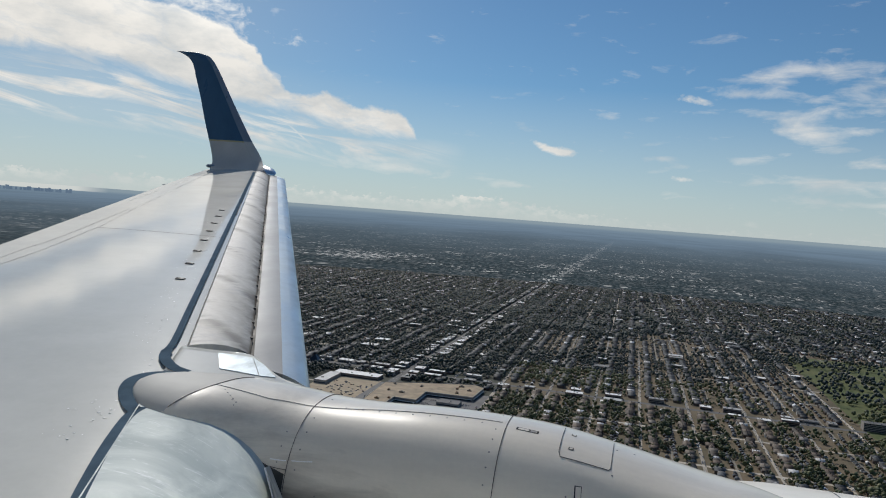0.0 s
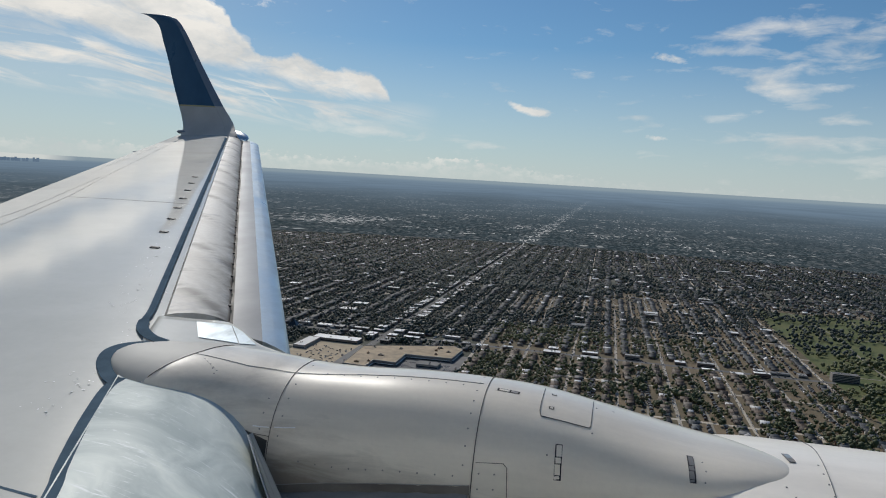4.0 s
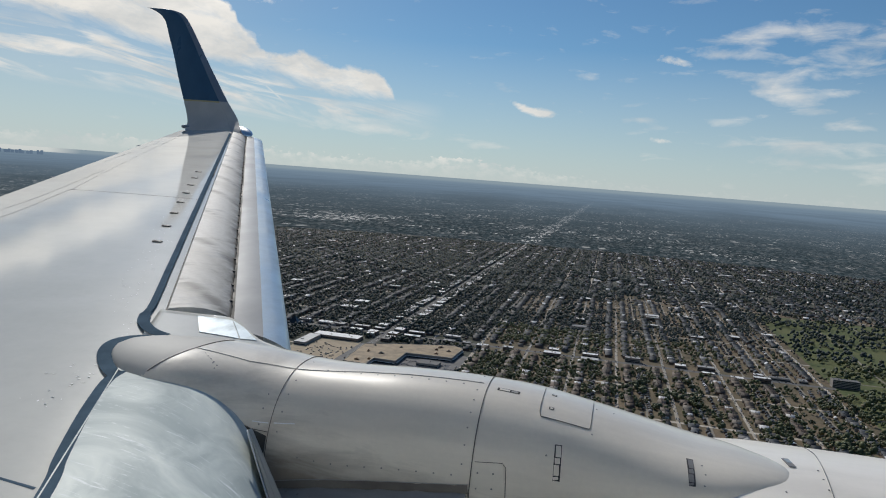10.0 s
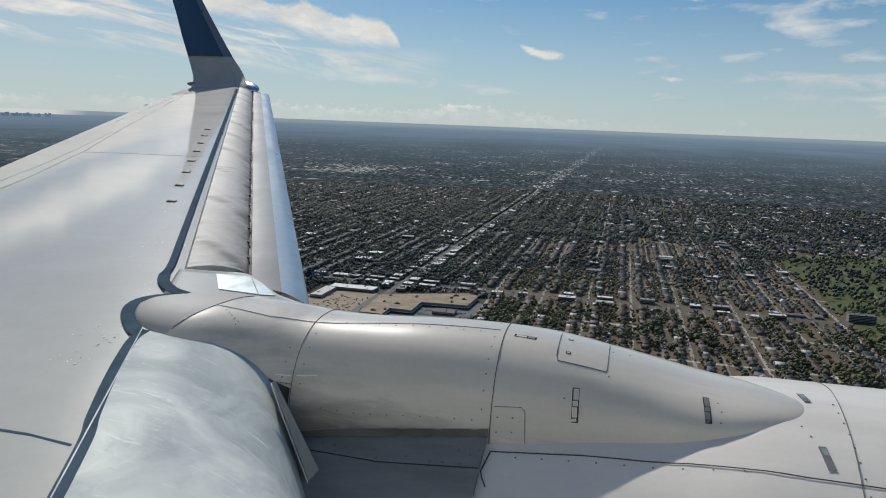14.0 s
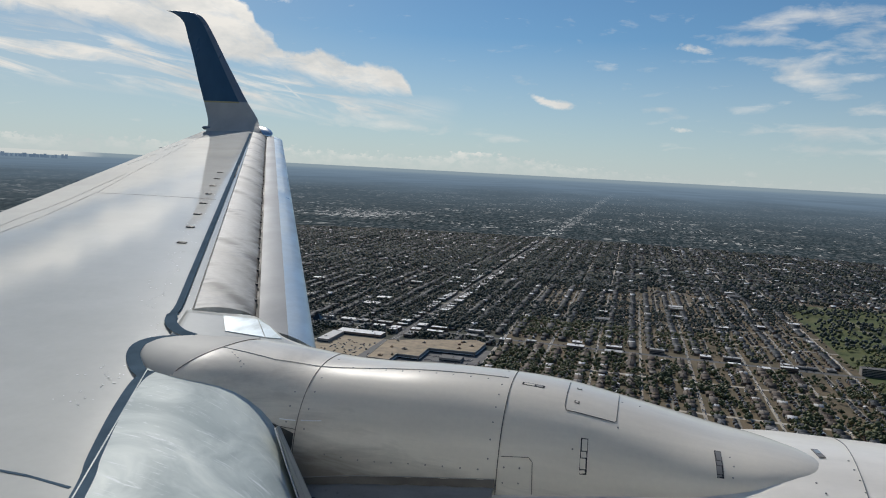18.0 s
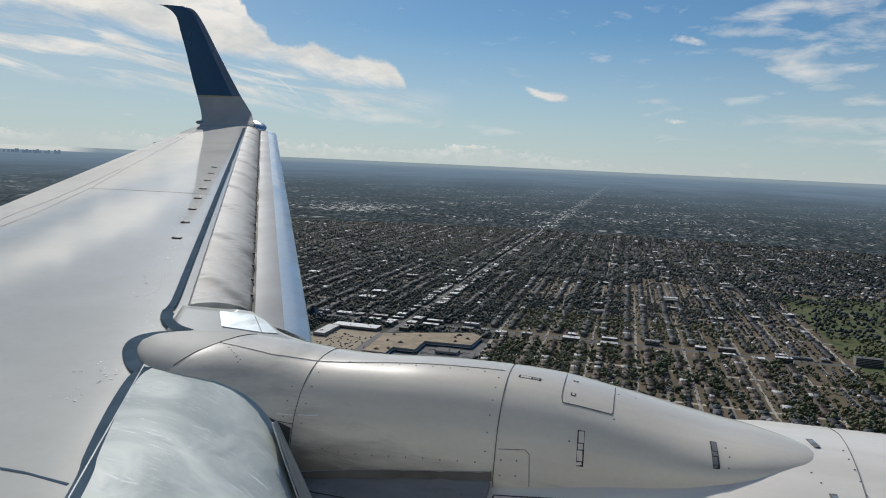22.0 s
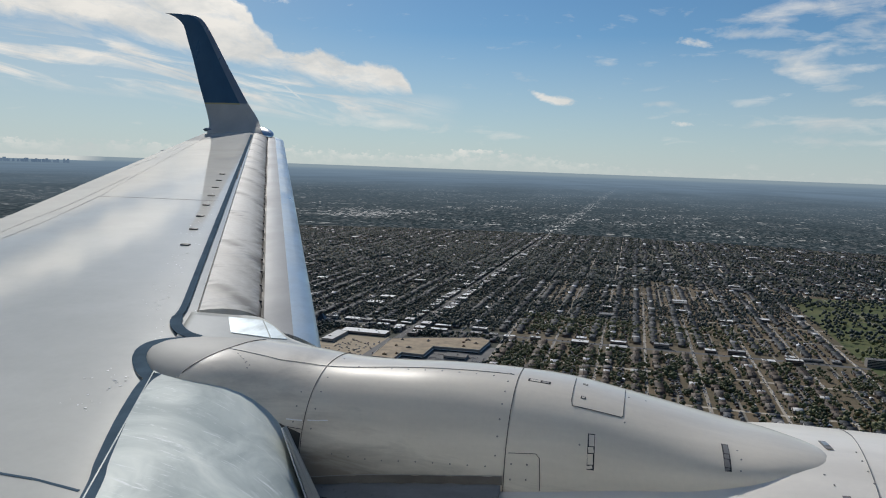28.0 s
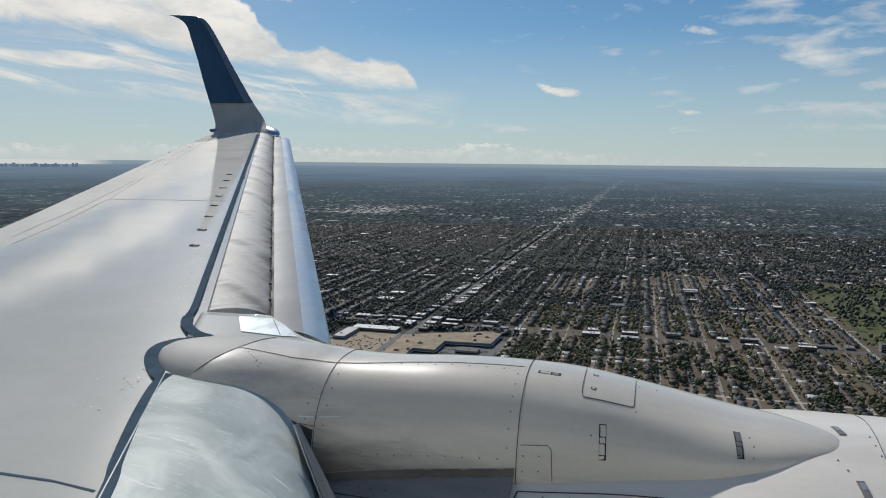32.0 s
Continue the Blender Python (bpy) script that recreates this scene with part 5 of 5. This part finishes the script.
bands = ((0, 1650, 5), (1650, 1900, 3), (1900, 2600, 2), (2600, 9000, 1))
for lo, hi, cnt in bands:
    for variant in range(3):
        sel = np.flatnonzero(rest & (allp[:, 1] >= lo) & (allp[:, 1] < hi))[variant::3]
        if not len(sel):
            continue
        tv, tt = clump_template(cnt, 10 + variant + cnt)
        s = scl[sel]
        v, t = scatter(tv, tt, np.column_stack((allp[sel], np.zeros(len(sel)))), np.column_stack((s, s, s * rng.uniform(1.0, 1.5, len(sel)))), rng.uniform(0, 6.28, len(sel)))
        # near trees ahead take the clear ramp, all others the hazed one
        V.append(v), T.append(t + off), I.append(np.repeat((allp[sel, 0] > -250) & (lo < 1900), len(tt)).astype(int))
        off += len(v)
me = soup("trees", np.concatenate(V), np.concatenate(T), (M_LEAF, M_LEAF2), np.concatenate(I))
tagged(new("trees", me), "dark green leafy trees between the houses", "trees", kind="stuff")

# ---- single trees of the nearest blocks ----
protos = []
for q in range(4):
    bm = bmesh.new()
    bmesh.ops.create_cone(bm, cap_ends=True, segments=6, radius1=0.07, radius2=0.035, depth=0.8, matrix=Matrix.Translation((0, 0, 0.4)))
    for b in range(3):
        bmesh.ops.create_cone(bm, cap_ends=True, segments=5, radius1=0.03, radius2=0.012, depth=0.5,
                              matrix=Matrix.Translation((0.12 * math.cos(b * 2.1 + q), 0.12 * math.sin(b * 2.1 + q), 0.72)) @ Euler((0.5 * math.sin(b * 2.1 + q) * -1, 0.5 * math.cos(b * 2.1 + q), 0)).to_matrix().to_4x4())
    trunk = bpy.data.meshes.new("trunk")
    bm.to_mesh(trunk)
    bm.free()
    trunk.materials.append(M_BARK)
    tv, tt = clump_template(32, 40 + q)
    crown = soup("crown", tv * np.array((1, 1, 1)), tt, (M_LEAF1,))
    protos.append((trunk, crown))
for i in near_idx:
    trunk, crown = protos[i % 4]
    t = tagged(new("tree"), "leafy green garden tree beside the houses", "tree", "neighbourhood trees")
    s = scl[i]
    t.location, t.scale, t.rotation_euler = (allp[i, 0], allp[i, 1], 0), (s, s, s * 1.25), (0, 0, i * 1.7)
    part_of("trunk", trunk, None, t)
    part_of("crown", crown, None, t)

# ---- single houses of the nearest blocks ----


def tri_mesh(name, v, t, mat):
    me = soup(name, np.array(v, float), np.array(t), (mat,))
    return me


kinds = []
for w, d, h in ((8.2, 12, 5.0), (9, 13.5, 5.8), (8.6, 11, 4.4), (9.4, 14, 6.2)):
    body = tri_mesh("wall", HB_V * (w, d, h), HB_T, M_WALL1)
    roof = tri_mesh("roof", HR_V * (w, d, h), HR_T, M_ROOF1)
    b = bmesh.new()
    box(b, w * 0.12, w * 0.12 + 0.8, -0.5, 0.4, h * 1.2, h * 1.75)
    ch = bpy.data.meshes.new("chimney")
    b.to_mesh(ch)
    b.free()
    ch.materials.append(M_BRICK)
    b = bmesh.new()
    box(b, -w * 0.36, w * 0.36, -d / 2 - 2.0, -d / 2 + 0.1, 0, 0.5)
    box(b, -w * 0.38, w * 0.38, -d / 2 - 2.2, -d / 2 + 0.1, 2.7, 3.0)
    box(b, -w * 0.35, -w * 0.35 + 0.25, -d / 2 - 1.9, -d / 2 - 1.65, 0.5, 2.7)
    box(b, w * 0.35 - 0.25, w * 0.35, -d / 2 - 1.9, -d / 2 - 1.65, 0.5, 2.7)
    po = bpy.data.meshes.new("porch")
    b.to_mesh(po)
    b.free()
    po.materials.append(M_WALL1)
    kinds.append((body, roof, ch, po))
for i, (x, y, side) in enumerate(near_lots[:300]):
    body, roof, ch, po = kinds[int(rng.integers(4))]
    hs = tagged(new("house"), "gabled family house with a shingle roof and front porch", "house", "rows of houses")
    hs.location = (x, y, 0)
    hs.rotation_euler = (0, 0, math.pi / 2 * side if rng.random() < 0.88 else math.pi)
    part_of("wall", body, None, hs)
    part_of("roof", roof, None, hs)
    part_of("chimney", ch, None, hs)
    part_of("porch", po, None, hs)

# ---- flat-roofed shops and blocks ----


def flat_block(name, x, y, w, d, h, label, category, roof=M_FLAT, units=2, storeys=1, group=""):
    """A flat-roofed building: walls with a parapet, recessed roof, machines, window bands."""
    ob = tagged(new(name), label, category, group)
    ob.location = (x, y, 0)
    bm = bmesh.new()
    hw, hd, t = w / 2, d / 2, 0.5
    box(bm, -hw, hw, -hd, hd, 0, h)
    part("wall", bm, M_BRICK, ob)
    bm = bmesh.new()
    box(bm, -hw + t, hw - t, -hd + t, hd - t, h, h + 0.15)
    part("roof", bm, roof, ob)
    for a in ((-hw, hw, -hd, -hd + t), (-hw, hw, hd - t, hd), (-hw, -hw + t, -hd + t, hd - t), (hw - t, hw, -hd + t, hd - t)):
        part("parapet", box(bmesh.new(), *a, h, h + 0.4), M_BRICK, ob)
    for s in range(storeys):
        z = 0.9 + s * 3.2
        part("window_band", box(bmesh.new(), -hw + 1, hw - 1, -hd - 0.06, -hd + 0.1, z, z + 1.7), M_GLASS, ob)
    for u in range(units):
        ux, uy = rng.uniform(-hw * 0.7, hw * 0.7), rng.uniform(-hd * 0.6, hd * 0.6)
        bm = box(bmesh.new(), ux - 1.4, ux + 1.4, uy - 1.1, uy + 1.1, h + 0.15, h + 1.7)
        box(bm, ux - 0.6, ux + 0.6, uy - 0.6, uy + 0.6, h + 1.7, h + 2.0)
        part("roof_unit", bm, M_PLANT, ob)
    return ob


shops = "flat-roofed shops along the street"
y = 1075.0
while y < 4200:
    for side in (-1, 1):
        ln, dp, hh = rng.uniform(12, 34), rng.uniform(14, 26), rng.uniform(4.5, 9)
        x = ROAD_X + side * (13 + dp / 2)
        if not blocked(x, y, 4) and min(abs(y - s) for s in streets_y) > ln / 2 + 8:
            flat_block("shop", x, y, dp, ln * 0.9, hh, "flat-roofed shop with a pale roof along the avenue", "shop", units=1 if y < 2600 else 0, storeys=1 if hh < 6.5 else 2, group=shops)
    y += rng.uniform(19, 32)
x = -690.0
while x < 470:
    for side in (-1, 1):
        w, d, hh = rng.uniform(22, 52), rng.uniform(14, 24), rng.uniform(4.5, 10)
        if to_street(x) > 8 and abs(x - ROAD_X) > 40 and rng.random() < 0.85:
            flat_block("shop", x, SHOP_Y + side * (13 + d / 2), w * 0.82, d, hh, "flat-roofed shop with a white roof on the shopping street", "shop", units=2, storeys=1 if hh < 6.5 else 2, group=shops)
    x += rng.uniform(36, 58)
# scattered schools, halls and flats far out
for i in range(70):
    a, yy = rng.uniform(-26, 17), rng.uniform(1850, 4350)
    xx = yy * math.tan(radians(a))
    xx = round((xx - ROAD_X) / BLOCK) * BLOCK + ROAD_X + 24
    if blocked(xx, yy, 30) or math.hypot(xx, yy) > R0 - 60:
        continue
    flat_block("hall", xx, yy, rng.uniform(24, 44), rng.uniform(16, 34), rng.uniform(6, 11), "large flat-roofed hall among the houses", "building", units=1, storeys=2, group="flat-roofed halls")

# ---- shopping centre with a tan roof and its car park ----
rect("parking_lot", -500, -262, 1232, 1508, M_LOT, 0.20, label="grey asphalt car park before the shopping centre", category="parking lot")
rect("parking_lot", -462, -350, 1236, 1345, M_SAND, 0.24, label="sandy bare lot at the car park's edge", category="parking lot")
MALL = ((-471, 1320), (-425, 1318), (-425, 1368), (-380, 1366), (-380, 1440), (-285, 1446), (-280, 1535), (-305, 1558), (-425, 1505), (-480, 1475))
mall = tagged(new("shopping_centre"), "stepped shopping centre with a tan flat roof", "shopping centre")
cx, cy = -395.0, 1440.0


def outline(name, inset, z0, z1, mat):
    """The centre's footprint, drawn in by inset, as a slab."""
    n, ins = len(MALL), []
    for i in range(n):
        p, a, b = Vector(MALL[i]), Vector(MALL[i - 1]), Vector(MALL[(i + 1) % n])
        u, w = (p - a).normalized(), (b - p).normalized()
        ins.append(p + inset * (Vector((-u.y, u.x)) + Vector((-w.y, w.x))) / (1 + u.dot(w)))
    bm = bmesh.new()
    lo, hi = ([bm.verts.new((p.x, p.y, z)) for p in ins] for z in (z0, z1))
    bm.faces.new(hi)
    bm.faces.new(lo[::-1])
    for i in range(n):
        bm.faces.new((lo[i], lo[(i + 1) % n], hi[(i + 1) % n], hi[i]))
    return part(name, bm, mat, mall)


outline("wall", 0.0, 0, 8.2, M_BRICK)
outline("roof", 0.6, 8.2, 8.5, M_TANROOF)
for i in range(len(MALL)):
    a, b = Vector(MALL[i]), Vector(MALL[(i + 1) % len(MALL)])
    d = (b - a).normalized()
    q = Vector((-d.y, d.x))
    for nm, z0, z1, o0, o1, mat, e in (("parapet", 8.2, 9.3, -0.05, 0.55, M_PLANT, 0.0), ("window_band", 0.8, 3.2, -0.12, 0.1, M_GLASS, 3.0), ("canopy", 3.6, 4.0, -2.4, 0.0, M_FLAT, 2.0)):
        if (b - a).length < 2 * e + 4 or (nm != "parapet" and i in (7, 8, 9)):
            continue
        pts = [a + d * e + q * o0, b - d * e + q * o0, b - d * e + q * o1, a + d * e + q * o1]
        bm = bmesh.new()
        lo, hi = ([bm.verts.new((p.x, p.y, z)) for p in pts] for z in (z0, z1))
        for f in [lo[::-1], hi] + [(lo[k], lo[(k + 1) % 4], hi[(k + 1) % 4], hi[k]) for k in range(4)]:
            bm.faces.new(f)
        part(nm, bm, mat, mall)
for i in range(26):
    ux, uy = rng.uniform(-468, -290), rng.uniform(1330, 1530)
    if (ux > -386 and uy < 1450) or uy > 1500 + (ux + 425) * 0.42 or (ux > -430 and uy < 1375):
        continue
    w, d = rng.uniform(1.5, 5), rng.uniform(1.5, 4)
    bm = box(bmesh.new(), ux - w, ux + w, uy - d, uy + d, 8.5, 8.5 + rng.uniform(1.2, 3.2))
    box(bm, ux - w * 0.4, ux + w * 0.4, uy - d * 0.4, uy + d * 0.4, 9.6, 12.2)
    part("roof_unit", bm, M_ROOFBOX, mall)
flat_block("supermarket", -322, 1400, 44, 30, 6, "small dark-roofed store on the car park", "shop", M_LOT, 2, 1)
flat_block("warehouse", -560, 1530, 104, 36, 7, "low warehouse with a white roof", "warehouse", M_FLAT, 3, 1)
flat_block("warehouse", -606, 1470, 26, 90, 7, "low warehouse with a white roof", "warehouse", M_FLAT, 2, 1)
rect("parking_lot", -620, -500, 1330, 1515, M_SAND, 0.20, label="dusty pale yard with parked trucks beside the warehouse", category="parking lot")
church = tagged(new("church"), "brick church under a steep dark pyramid roof", "church")
church.location = (-690, 1590, 0)
part("wall", box(bmesh.new(), -13, 13, -13, 13, 0, 7), M_BRICK, church)
bm = bmesh.new()
bmesh.ops.create_cone(bm, cap_ends=True, segments=4, radius1=20, radius2=0.4, depth=17, matrix=Matrix.Translation((0, 0, 15.5)) @ Matrix.Rotation(math.pi / 4, 4, "Z"))
part("roof", bm, M_GLASS, church, "dark slate pyramid roof")

# ---- parked and driving cars ----
bm = box(bmesh.new(), -0.9, 0.9, -2.25, 2.25, 0.35, 0.95)
bmesh.ops.bevel(bm, geom=list(bm.edges), offset=0.15, segments=1, affect="EDGES")
car_body = bpy.data.meshes.new("body")
bm.to_mesh(car_body)
bm.free()
car_body.materials.append(M_CAR)
bm = box(bmesh.new(), -0.8, 0.8, -1.4, 1.1, 0.9, 1.5)
for v in bm.verts:
    if v.co.z > 1.2:
        v.co.x *= 0.8
        v.co.y *= 0.7
cabin = bpy.data.meshes.new("cabin")
bm.to_mesh(cabin)
bm.free()
cabin.materials.append(M_GLASS)
bm = bmesh.new()
bmesh.ops.create_cone(bm, cap_ends=True, segments=8, radius1=0.34, radius2=0.34, depth=0.25, matrix=Matrix.Rotation(math.pi / 2, 4, "Y"))
wheel = bpy.data.meshes.new("wheel")
bm.to_mesh(wheel)
bm.free()
wheel.materials.append(M_GAP)


def car(x, y, turn, z=0.2, group="cars"):
    c = tagged(new("car"), "parked car on the asphalt", "car", group)
    c.location, c.rotation_euler = (x, y, z), (0, 0, turn)
    part_of("body", car_body, None, c)
    part_of("cabin", cabin, None, c)
    for wx in (-0.8, 0.8):
        for wy in (-1.4, 1.4):
            part_of("wheel", wheel, None, c).location = (wx, wy, 0.34)


for row in range(9):
    for col in range(26):
        x, y = -374 + col * 4.4, 1300 + row * 14 + (5 if row % 2 else 0)
        if x < -268 and not (-348 < x < -297 and 1380 < y < 1422) and rng.random() < 0.6:
            car(x, y, 0.0 if rng.random() < 0.5 else math.pi)
for i in range(70):
    car(rng.uniform(-590, -500), 1340 + 9 * (i % 15) + rng.normal(0, 0.6), math.pi / 2 + rng.normal(0, 0.2), 0.2)
for i in range(60):
    car(ROAD_X + rng.choice((-7.5, -5.4, -2, 2, 5.4, 7.5)), rng.uniform(1120, 2150), 0, 0.12)
for i in range(40):
    car(rng.uniform(-230, 470), SHOP_Y + rng.choice((-5.6, -2, 2, 5.6)), math.pi / 2, 0.16)

# cars parked along the residential streets
kerb = [(x + side * rng.uniform(1.6, 2.2), y) for x in streets_x if x != ROAD_X for side in (-1, 1) for y in np.arange(1100, 2900, 7.0) if rng.random() < 0.42 and not blocked(x, y, 3) and -0.56 < x / y < 0.38]
kerb = np.array(kerb)
cb = box(bmesh.new(), -0.9, 0.9, -2.2, 2.2, 0.25, 0.95)
box(cb, -0.75, 0.75, -1.2, 1.0, 0.9, 1.5)
bmesh.ops.triangulate(cb, faces=list(cb.faces))
cv, ct = np.array([v.co[:] for v in cb.verts]), np.array([[v.index for v in f.verts] for f in cb.faces])
cb.free()
v, t = scatter(cv, ct, np.column_stack((kerb, np.full(len(kerb), 0.12))), np.ones((len(kerb), 3)), rng.normal(0, 0.04, len(kerb)))
tagged(new("parked_cars", soup("parked_cars", v, t, (M_KERBCAR,))), "cars of many colours parked along the kerbs", "cars", kind="stuff")

# ---- cemetery park ----
rect("lawn", *CEM, M_GRASS, 0.14, label="open lawn of the tree-dotted cemetery park", category="lawn")
for k, (x0, y0, x1, y1) in enumerate(((478, 1700, 1500, 1640), (640, 1190, 600, 2560), (560, 2200, 1300, 2120), (900, 1250, 760, 2500), (500, 1400, 1200, 1980))):
    pts = [(x0 + (x1 - x0) * t + 18 * math.sin(t * 9 + k), y0 + (y1 - y0) * t + 14 * math.sin(t * 7 + 2 * k), 0.2) for t in [i / 40 for i in range(41)]]
    tagged(part("path", ribbon(pts, 5.0, 0.0, [(0, 0, 1)] * 41, 0.05), M_PATH), "pale winding drive through the cemetery", "path", kind="structure")
flat_block("apartment_block", 500, 1655, 52, 20, 16, "dark brick apartment block by the cemetery", "apartment block", M_LOT, 3, 5)

# ---- school grounds, sports track and shops aft of the wing ----
rect("meadow", -1400, -1010, 1165, 1265, M_MEADOW, 0.14, label="dry grass strip along the canal", category="meadow")
rect("sports_field", -1610, -1520, 1125, 1300, M_FIELD, 0.14, label="mown green sports field", category="sports field")
outer = [(-1475 + 40 * math.cos(a), 1230 + (45 if math.sin(a) > 0 else -45) + 40 * math.sin(a)) for a in [2 * math.pi * i / 48 + 0.01 for i in range(48)]]
inner = [(-1475 + 30 * math.cos(a), 1230 + (45 if math.sin(a) > 0 else -45) + 30 * math.sin(a)) for a in [2 * math.pi * i / 48 + 0.01 for i in range(48)]]
sheet("running_track", outer, M_TRACK, 0.16, "red oval running track", "running track")
sheet("infield", inner, M_FIELD, 0.2, "green infield of the running track", "sports field")
rect("parking_lot", -1375, -1240, 1060, 1160, M_LOT, 0.18, label="school car park", category="parking lot")
for x, y, w, d in ((-1760, 1400, 110, 70), (-1830, 1200, 60, 150), (-1700, 1270, 130, 36), (-1900, 1440, 70, 46), (-1640, 1420, 60, 40)):
    flat_block("store", x, y, w, d, 9, "big-box store with a cream flat roof", "shop", M_TANROOF, 6, 1, "big-box stores")
for x, y, w, d in ((-1180, 1150, 70, 30), (-1130, 1060, 60, 36), (-1210, 1010, 50, 40), (-1090, 980, 60, 30)):
    flat_block("school", x, y, w, d, 7, "low school wing with a dark flat roof", "school", M_LOT, 3, 2, "school wings")
